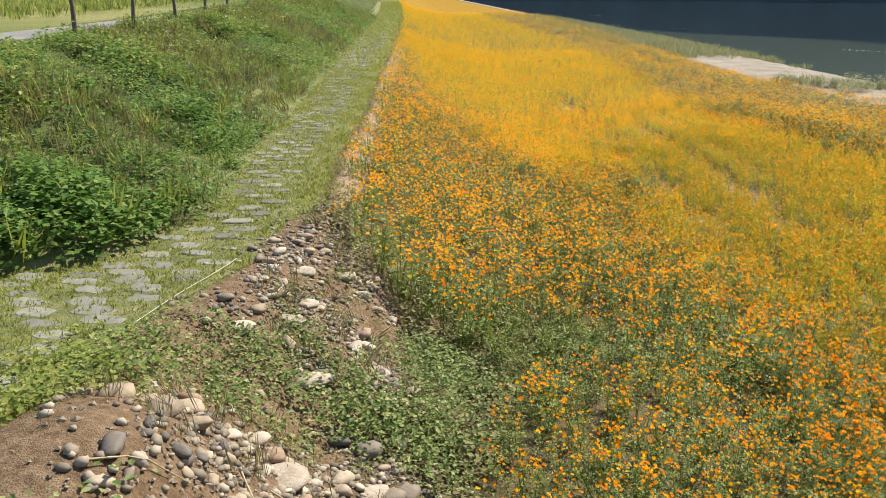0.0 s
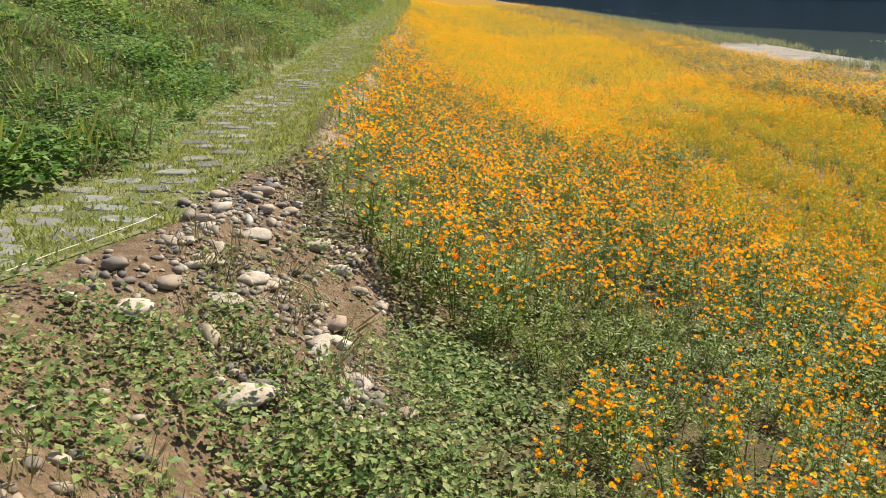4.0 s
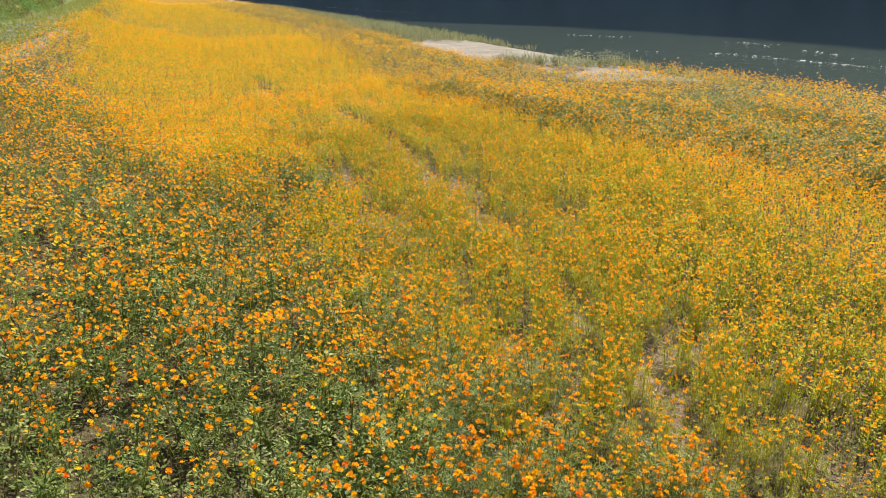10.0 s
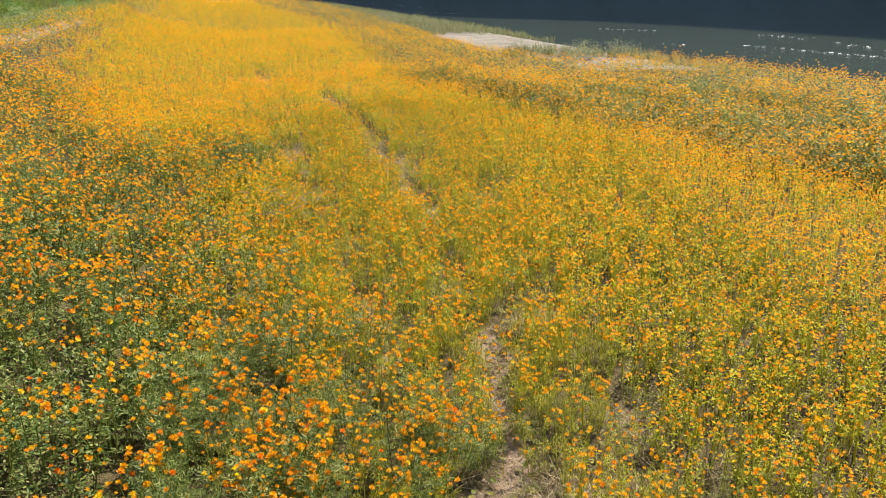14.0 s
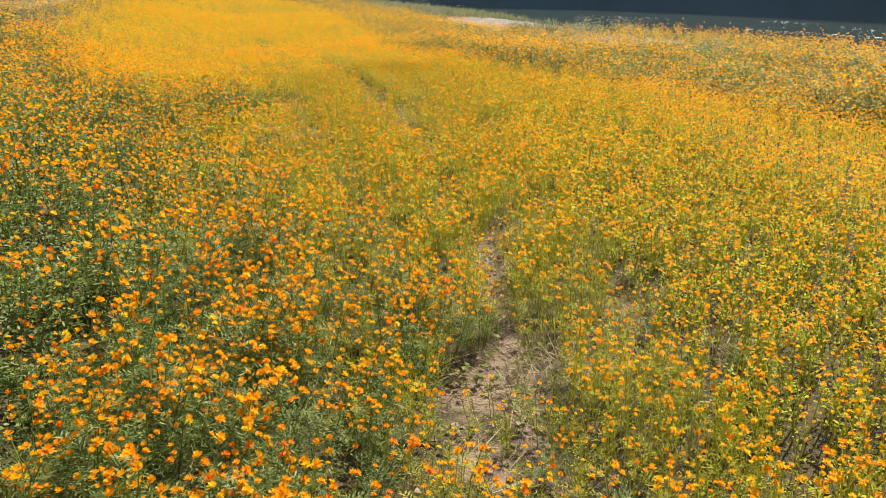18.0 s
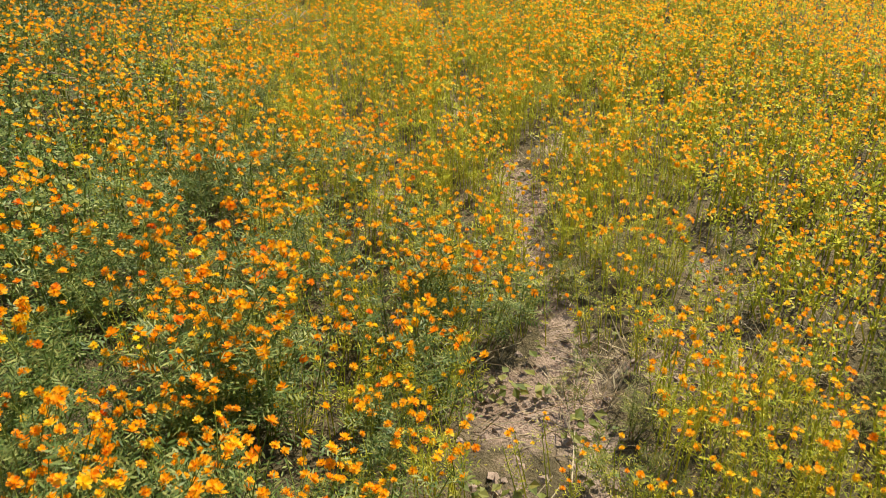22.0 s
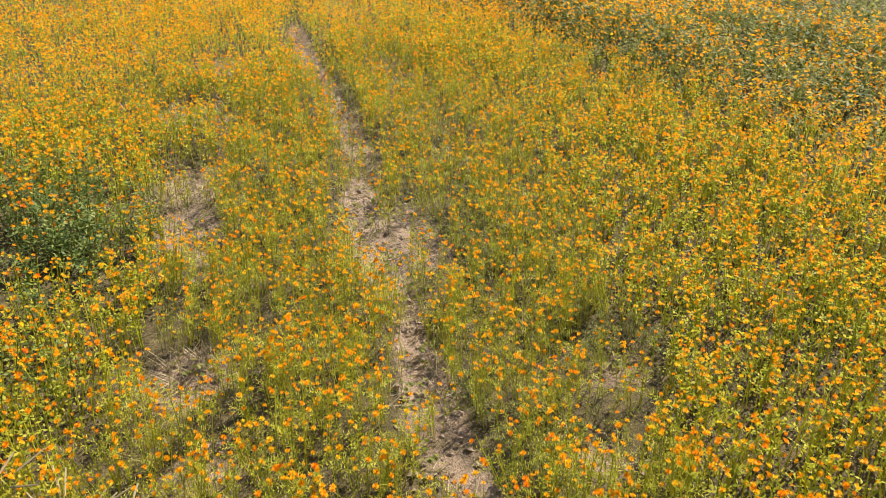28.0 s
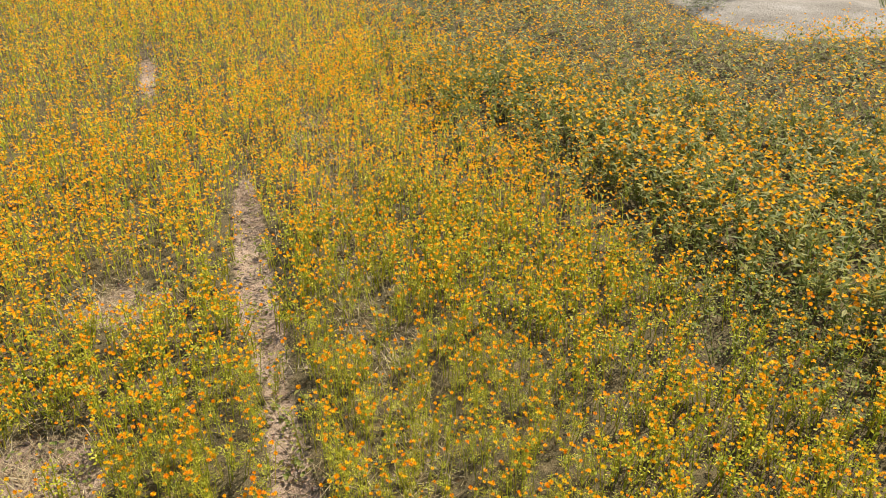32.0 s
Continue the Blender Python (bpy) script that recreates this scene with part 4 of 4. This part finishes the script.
weeds("slope_grass", "bright green grass tuft at the edge of the paved path", [GRASS], [weed(r, 12, 0.14, 0.014, 0.22, True) for i in range(6)], (x, y), r.uniform(0.6, 1.2, 60), 0.3)
x, y = r.normal(-7.65, 0.22, 90), r.normal(2.0, 0.6, 90)
weeds("slope_weeds", "leafy bright green weeds at the edge of the paved path", [PALE_LEAF], [weed(r, 22, 0.15, 0.06, 0.26) for i in range(6)], (x, y), r.uniform(0.6, 1.1, 90))
x, y = spread(-6.2, -2, 1.5, 9.5, 60, r)
near = field_kind(x, y) >= 0
k = ~near & (field_kind(x + 0.45, y + 0.25) >= 0) & (r.uniform(0, 1, len(x)) < 0.6)
weeds("withered_weeds", "reddish brown withered weeds at the foot of the flowers", [BANK_BROWN], [weed(r, 10, 0.12, 0.07, 0.22) for i in range(6)], (x[k], y[k]), r.uniform(0.6, 1.3, k.sum()))
x, y = spread(-7.4, -4.2, 0.6, 8.6, 40, r)
k = (r.uniform(0, 1, len(x)) < np.clip(0.12 + 0.5 * wob(x + 4, y, 1.6), 0, 0.5)) & (x - path_edge(y) > 0.5) & (field_kind(x, y) < 0)
weeds("withered_weeds", "dry brown weed stems among the cobbles", [BANK_BROWN], [weed(r, 14, 0.16, 0.008, 0.2, True, True) for i in range(6)], (x[k], y[k]), r.uniform(0.6, 1.3, k.sum()), 0.5)
x, y = spread(-4.4, -1.4, 4.9, 5.7, 45, r)
weeds("withered_weeds", "reddish brown withered weeds in the gap between the flower beds", [BANK_BROWN], [weed(r, 16, 0.14, 0.05, 0.2) for i in range(6)], (x, y), r.uniform(0.5, 1.1, len(x)), 0.3)
# shore grass and bushes
x, y = spread(14, 25.5, 30, 120, 8, r)
grassy = np.clip(-0.3 + 1.2 * wob(x * 1.3, y * 0.7, 0.55), 0, 1) + np.clip((y - 53) / 4, 0, 0.45)
for px, py, rx, ry in ((15.6, 40.3, 1.2, 0.8), (17.2, 39.4, 1.2, 1.0), (18.6, 38.2, 1.0, 1.0), (20.0, 37.6, 1.6, 0.9), (22.3, 37.0, 0.9, 1.2), (22.5, 33.0, 0.6, 1.5), (17.0, 60.0, 2.5, 5.0)):
    grassy = grassy + np.exp(-(((x - px) / rx) ** 2) - ((y - py) / ry) ** 2)
for px, py, rx, ry in ((18.8, 47.5, 3.0, 5.0), (18.5, 33.6, 3.2, 1.8)):
    grassy = grassy - 1.2 * np.exp(-(((x - px) / rx) ** 2) - ((y - py) / ry) ** 2)
k = (x > np.interp(y, [30, 36, 60, 110], [18, 16, 16, 17])) & (x < np.interp(y, [30, 45, 66, 80, 110], [23.2, 23.6, 24.4, 24.0, 24.0])) & (r.uniform(0, 1, len(x)) < grassy)
weeds("shore_grass", "tall pale green grass in clumps on the river sand", [SHORE_LEAF], [weed(r, 18, 0.4, 0.03, 0.5, True, True) for i in range(6)], (x[k], y[k]), r.uniform(0.5, 1.3, k.sum()), 0.3)


def bush(x, y, size, mat=SHORE_LEAF, label="rounded grey-green shrub growing on the river sand"):
    rr = np.random.default_rng(int(abs(x * 100 + y * 7)))
    kit = [weed(rr, 60, 0.5, 0.1, 1.0, flat=True) for i in range(3)]
    n = 14
    p = np.stack([x + rr.normal(0, 0.35, n) * size, y + rr.normal(0, 0.35, n) * size, np.full(n, float(land(x, y))) - 0.05], -1)
    ob = scatter("shrub", kit, p, size * rr.uniform(0.6, 1.0, n), [mat], rr)
    tagged(ob, label, "shrub", "shrubs on the shore")


for x, y, size in ((18.9, 36.4, 1.0), (20.9, 37.0, 1.0), (17.1, 35.2, 0.75), (18.2, 37.9, 0.8), (16.8, 39.8, 0.8), (15.4, 40.4, 0.7), (15.3, 61.0, 1.0), (16.2, 61.9, 1.0), (17.8, 56.6, 0.9), (17.3, 67.6, 1.2), (19.5, 66.0, 1.0), (14.9, 85.0, 1.1), (16.0, 96.0, 1.3)):
    bush(x, y, size)
for x, y, size in ((-1.55, 59.6, 0.9), (10.1, 43.7, 0.7), (7.8, 41.2, 0.6), (-4.0, 26.9, 0.6)):
    bush(x, y, size, BANK_BROWN, "dark brownish wild shrub standing among the flowers")

# ---- road and trees on the bank ----
road_y = np.array([-60, 0, 21, 23.3, 29.7, 43.2, 60, 90, 160])
road_x = np.array([-34, -21.5, -16.5, -15.8, -14.2, -12.0, -10.0, -7.0, -1.0])
rv, rf = [], []
for i, (x, y) in enumerate(zip(road_x, road_y)):
    for off, dz in ((0, 0.0), (0, 0.1), (-2.6, 0.12), (-2.6, 0.0)):
        rv.append((x + off, y, 3.16 + dz * 0.6))
    if i:
        for k in range(3):
            rf.append((4 * i - 4 + k, 4 * i + k, 4 * i + k + 1, 4 * i - 3 + k))
tagged(mesh_object("road", rv, np.array(rf)[:, ::-1], [CONCRETE], smooth=False), "narrow pale concrete road along the top of the bank", "road", kind="structure")

BARK, nt, b = shader("tree bark", 0.9)
c = ramp(nt, place_noise(nt, 30.0, 6.0, 0.7), [(0.3, (0.09, 0.065, 0.045)), (0.7, (0.22, 0.17, 0.12))])
nt.links.new(c, b.inputs["Base Color"])
relief(nt, b, place_noise(nt, 40.0, 5.0), 0.8, 0.02)


def limb(sh, p, q, r0, r1, sides=7):
    p, q = np.asarray(p, float), np.asarray(q, float)
    d, a, b = frame_of(q - p)
    ring = [math.cos(6.283 * i / sides) * a + math.sin(6.283 * i / sides) * b for i in range(sides)]
    v = [p + r0 * k for k in ring] + [q + r1 * k for k in ring]
    f = []
    for i in range(sides):
        j = (i + 1) % sides
        f += [(i, j, sides + j), (i, sides + j, sides + i)]
    sh.add(v, f, 0)


def young_tree(x, y, seed):
    rr = np.random.default_rng(seed)
    z = float(land(x, y)) - 0.1
    root = new("young_tree")
    root.location = (x, y, z)
    sh, leaf = Shape(), Shape()
    p = np.zeros(3)
    for i in range(5):
        q = p + np.array([rr.normal(0, 0.03), rr.normal(0, 0.03), 0.55])
        limb(sh, p, q, 0.085 - 0.011 * i, 0.085 - 0.011 * (i + 1))
        p = q
    for i in range(9):
        t = rr.uniform(0, 6.28)
        a = p - (0, 0, rr.uniform(0, 0.8))
        q = a + np.array([math.cos(t) * rr.uniform(0.5, 1.1), math.sin(t) * rr.uniform(0.5, 1.1), rr.uniform(0.5, 1.5)])
        limb(sh, a, q, 0.028, 0.01, 5)
        for j in range(45):
            c = a + (q - a) * rr.uniform(0.3, 1.15) + rr.normal(0, 0.18, 3)
            add_blade(leaf, c, rr.normal(size=3), (rr.normal(0, 0.4), rr.normal(0, 0.4), 1), 0.12, 0.07, 0)
    for name, shp, mat in (("trunk", sh, BARK), ("crown", leaf, BANK_LEAF)):
        v, f, m = shp.done()
        mesh_object(name, v, f, [mat], m, smooth=(name == "trunk"), parent=root)
    tagged(root, "slim young roadside tree with brown bark on the bank", "tree", "row of young trees")


for i, (x, y) in enumerate(((-13.5, 15.5), (-13.3, 22.3), (-13.05, 28.0), (-12.7, 33.5), (-12.4, 39.0), (-12.0, 44.0), (-11.55, 49.5), (-11.0, 55.0), (-10.4, 61.0), (-9.8, 67.5))):
    young_tree(x, y, 40 + i)

# paddy beyond the road
x, y = r.uniform(-60, -14, 4200), r.uniform(20, 120, 4200)
k = (x < np.interp(y, road_y, road_x) - 5.5 - 0.03 * y) & (x > -30 - 0.3 * y)
tagged(scatter("rice_stand", [weed(r, 12, 0.7, 0.07, 0.65, True, True) for i in range(6)], np.stack([x[k], y[k], land(x[k], y[k])], -1), r.uniform(0.8, 1.2, k.sum()), [PALE_LEAF], r, 0.1), "pale yellow-green rice standing beyond the road", "crop", kind="stuff")

# sun glints on the ripples, put in as small white flecks of mesh
GLINT, nt, b = shader("white sun glint", 0.4)
b.inputs["Base Color"].default_value = (0.85, 0.88, 0.88, 1)
flecks = []
for x0, y0, x1, y1, n in ((36.6, 49.5, 39.3, 37.2, 110), (45.4, 57.3, 42.6, 41.6, 40), (36.6, 68.8, 39.7, 64.7, 40), (32.5, 52.0, 33.3, 51.2, 8), (44.0, 58.0, 46.0, 53.0, 15), (34.0, 142.0, 40.5, 108.0, 70), (29.0, 112.0, 36.0, 100.0, 40)):
    t = r.uniform(0, 1, n)
    flecks.append(np.stack([x0 + (x1 - x0) * t + r.normal(0, 0.35, n), y0 + (y1 - y0) * t + r.normal(0, 0.35, n), np.full(n, -1.14)], -1))
sh = Shape()
sh.add([(-1, 0, 0), (-0.4, 0.2, 0.07), (0.8, 0.18, 0.06), (1, -0.1, 0), (0, -0.3, 0)], [(0, 4, 1), (4, 2, 1), (4, 3, 2)], 0)
flecks = np.concatenate(flecks)
tagged(scatter("glint_flecks", [sh.done()], flecks, 0.03 + 0.13 * r.uniform(0, 1, len(flecks)) ** 2, [GLINT], r, 0.02), "white flecks standing in for sun glints on the river ripples", "foam", kind="stuff")

# clods, litter and dry stalks on the bare soil
r = np.random.default_rng(77)
x, y = spread(0, 7, 2, 40, 220, r)
k = r.uniform(0, 1, len(x)) < bare(x, y) * 0.8
CLOD = soil_material("soil clod", [(0.3, (0.22, 0.15, 0.1)), (0.7, (0.4, 0.3, 0.215))], 40.0, 0.5, 3.0)
tagged(scatter("soil_clods", kit, np.stack([x[k], y[k], land(x[k], y[k])], -1), 0.008 + 0.045 * r.uniform(0, 1, k.sum()) ** 2, [CLOD], r, 0.5), "crumbled brown soil clods in the wheel ruts", "soil", kind="stuff")
x, y = spread(0, 8, 2, 30, 45, r)
k = r.uniform(0, 1, len(x)) < 0.08 + bare(x, y) * 0.9
straw = []
for i in range(8):
    sh = Shape()
    for j in range(4):
        t = r.uniform(0, 6.28)
        add_stem(sh, (r.normal(0, 0.05), r.normal(0, 0.05), r.uniform(0, 0.02)), (math.cos(t) * 0.16, math.sin(t) * 0.16, r.uniform(0.0, 0.1)), 0.003, 0, 3)
    straw.append(sh.done())
tagged(scatter("dry_stalks", straw, np.stack([x[k], y[k], land(x[k], y[k])], -1), r.uniform(0.6, 1.3, k.sum()), [STRAW], r, 0.2), "dry fallen stalks lying on the field soil", "straw", kind="stuff")
# beds of dead pale stalks
r = np.random.default_rng(78)
x, y = spread(1.5, 8, 2.5, 36, 60, r)
k = r.uniform(0, 1, len(x)) < straw_bed(x, y) * 0.9
dead = []
for i in range(8):
    sh = Shape()
    for j in range(16):
        t, q = r.uniform(0, 6.28), r.uniform(0, 6.28)
        p = np.array([math.cos(q), math.sin(q), 0.0]) * r.uniform(0, 0.12)
        d = unit((math.cos(t), math.sin(t), r.uniform(0.05, 1.3)))
        add_flat(sh, p, d, unit(np.cross(d, (0.2, 0.1, 1.0))), r.uniform(0.1, 0.27), 0.007, 0)
    dead.append(sh.done())
tagged(scatter("straw_bed", dead, np.stack([x[k], y[k], land(x[k], y[k])], -1), r.uniform(0.6, 1.3, k.sum()), [STRAW], r, 0.2), "mats of dead pale flower stalks on the soil", "straw", kind="stuff")
# feathery grey weeds beside the bare soil
x, y = spread(0.8, 7, 2.3, 20, 26, r)
ferny = np.zeros(len(x))
for px, py, rx, ry in ((2.25, 4.1, 0.35, 0.5), (1.8, 2.95, 0.45, 0.35), (3.3, 5.9, 0.6, 0.25), (2.6, 6.0, 0.4, 0.4), (5.2, 16.6, 0.22, 0.9), (5.6, 14.6, 0.4, 0.35), (4.5, 13.3, 0.22, 0.6), (3.6, 4.3, 0.5, 0.5)):
    ferny = np.maximum(ferny, np.exp(-(((x - px) / rx) ** 2) - ((y - py) / ry) ** 2))
k = r.uniform(0, 1, len(x)) < ferny
tagged(scatter("feathery_weeds", [cosmos(r, 2, 0, False) for i in range(6)], np.stack([x[k], y[k], land(x[k], y[k])], -1), r.uniform(0.32, 0.6, k.sum()), PLANT_MATS[2], r, 0.2), "low feathery grey-green weeds beside bare soil", "weeds", kind="stuff")
# seeding grass clump and small weeds in the ruts
x, y = spread(0.5, 7, 3, 30, 24, r)
k = r.uniform(0, 1, len(x)) < bare(x, y) * 0.75
weeds("rut_weeds", "low grey-green weeds growing in the wheel ruts", [LEAF_GREY], [weed(r, 12, 0.1, 0.04, 0.12) for i in range(6)], (x[k], y[k]), r.uniform(0.6, 1.5, k.sum()))


# ---- single cosmos plants close to the walk ----
def plant_parts(rr, kind):
    """One plant as a stem mesh with foliage and each flower head apart."""
    v, f, m = cosmos(rr, kind, 0)
    out = []
    for sel in (1, 0):
        ff = f[m == sel]
        ids = np.unique(ff)
        back = np.zeros(len(v), int)
        back[ids] = np.arange(len(ids))
        out.append((v[ids], back[ff], PLANT_MATS[kind][sel]))
    heads, tri = [], f[m >= 2]
    mm = m[m >= 2]
    group = np.full(len(v), -1)
    starts = [i for i in range(len(tri)) if i == 0 or tri[i, 0] != tri[i - 1, 0] and mm[i] == 2 and (mm[i - 1] == 3 or tri[i, 0] > tri[i - 1].max())]
    starts.append(len(tri))
    for a, b in zip(starts[:-1], starts[1:]):
        ff = tri[a:b]
        ids = np.unique(ff)
        back = np.zeros(len(v), int)
        back[ids] = np.arange(len(ids))
        heads.append((v[ids], back[ff], mm[a:b] - 2))
    return out, heads


def split_off(v, f):
    ids = np.unique(f)
    back = np.zeros(len(v), int)
    back[ids] = np.arange(len(ids))
    return v[ids], back[f]


def cosmos_plant(rr, kind):
    (stem, leaves), heads = plant_parts(rr, kind)
    root = mesh_object("cosmos_plant", stem[0], stem[1], [stem[2]], smooth=False)
    mesh_object("foliage", leaves[0], leaves[1], [leaves[2]], smooth=False, parent=root)
    for v, f, m in heads:
        head = mesh_object("flower", *split_off(v, f[m == 0]), [PLANT_MATS[kind][2]], smooth=False, parent=root)
        if (m == 1).any():
            mesh_object("flower_centre", *split_off(v, f[m == 1]), [EYE], smooth=False, parent=head)
    tagged(root, ("bushy green cosmos plant with orange flower heads", "thin yellow-green cosmos plant with yellow-orange heads")[kind], "flower", ("lush cosmos plants", "thin cosmos plants")[kind])
    return root


rr = np.random.default_rng(303)
originals = [[cosmos_plant(rr, kind) for i in range(6)] for kind in (0, 1)]
spots = []
while len(spots) < 270:
    y = rr.uniform(2.2, 17)
    x = float(np.interp(y, [0, 4, 16], [0.6, 1.2, 4.2])) + rr.uniform(-1.9, 1.9)
    kd = int(field_kind(x, y))
    if kd in (0, 1) and rr.uniform() > bare(x, y) * 1.3 and all((x - a) ** 2 + (y - b) ** 2 > 0.02 for a, b in spots):
        k = float(rr.uniform(0.85, 1.15))
        stock = originals[kd]
        m = pose(x, y, float(land(x, y)), rr.uniform(-5, 5), rr.uniform(-5, 5), rr.uniform(0, 360)) @ Matrix.Diagonal((k, k, k, 1))
        if len(spots) < 12:
            stock = originals[len(spots) // 6]
            ob = stock[len(spots) % 6]
            if kd != len(spots) // 6:
                continue
            ob.matrix_basis = m
        else:
            copy_thing(stock[int(rr.integers(6))], m)
        spots.append((x, y))


def grass_clump(x, y, seed):
    """Arching pale grass with seed heads."""
    q = np.random.default_rng(seed)
    root = new("grass_clump")
    root.location = (x, y, float(land(x, y)))
    blades, heads = Shape(), Shape()
    for i in range(26):
        t, out, high = q.uniform(0, 6.28), q.uniform(0.15, 0.5), q.uniform(0.3, 0.6)
        way = np.array([math.cos(t), math.sin(t), 0.0])
        side = np.array([-math.sin(t), math.cos(t), 0.0]) * 0.006
        pts = [way * out * k * k + np.array([0, 0, high * (k * 1.5 - 0.62 * k * k)]) for k in (0.0, 0.4, 0.75, 1.0)]
        v = [p + side * w for p, k in zip(pts, (1, 0.9, 0.6, 0.1)) for w in (-k, k)]
        blades.add(v, [(0, 1, 3), (0, 3, 2), (2, 3, 5), (2, 5, 4), (4, 5, 7), (4, 7, 6)], 0)
        if i % 3 == 0:
            add_stem(heads, pts[2] + way * 0.02, pts[3] + way * 0.06, 0.008, 0, 5)
    v, f, m = blades.done()
    mesh_object("foliage", v, f, [GRASS], m, smooth=False, parent=root)
    for v, f in zip(heads.v, heads.f):
        mesh_object("seed_head", v, f - f.min(), [STRAW], smooth=False, parent=root)
    tagged(root, "clump of arching grass with pale seed heads", "grass", "seeding grass clumps")


for i, (x, y) in enumerate(((1.75, 13.2), (1.55, 12.5), (2.0, 12.9), (1.3, 13.6), (-0.2, 9.9), (2.15, 24.3))):
    grass_clump(x, y, 500 + i)


# ---- sticks on the stony slope ----
def stick(x, y, length, turn, seed):
    q = np.random.default_rng(seed)
    sh = Shape()
    p = np.array([x, y, float(land(x, y)) + 0.04])
    for i in range(5):
        t = radians(turn) + q.normal(0, 0.18)
        n = p + np.array([math.cos(t), math.sin(t), 0]) * length / 5
        n[2] = float(land(n[0], n[1])) + 0.04 + q.uniform(0, 0.02)
        add_stem(sh, p, n, 0.008 - 0.001 * i, 0, 5)
        p = n
    v, f, m = sh.done()
    tagged(mesh_object("stick", v, f, [STRAW], m), "thin dry pale stick lying among cobbles", "stick", "sticks on the slope")


for i, (x, y, length, turn) in enumerate(((-6.95, 0.25, 0.5, 30), (-6.35, 1.15, 0.7, -60), (-6.2, 1.3, 0.5, -25), (-6.1, 1.0, 0.6, 70), (-5.9, 5.4, 0.4, 10), (-7.0, 1.4, 0.4, 100))):
    stick(x, y, length, turn, 900 + i)
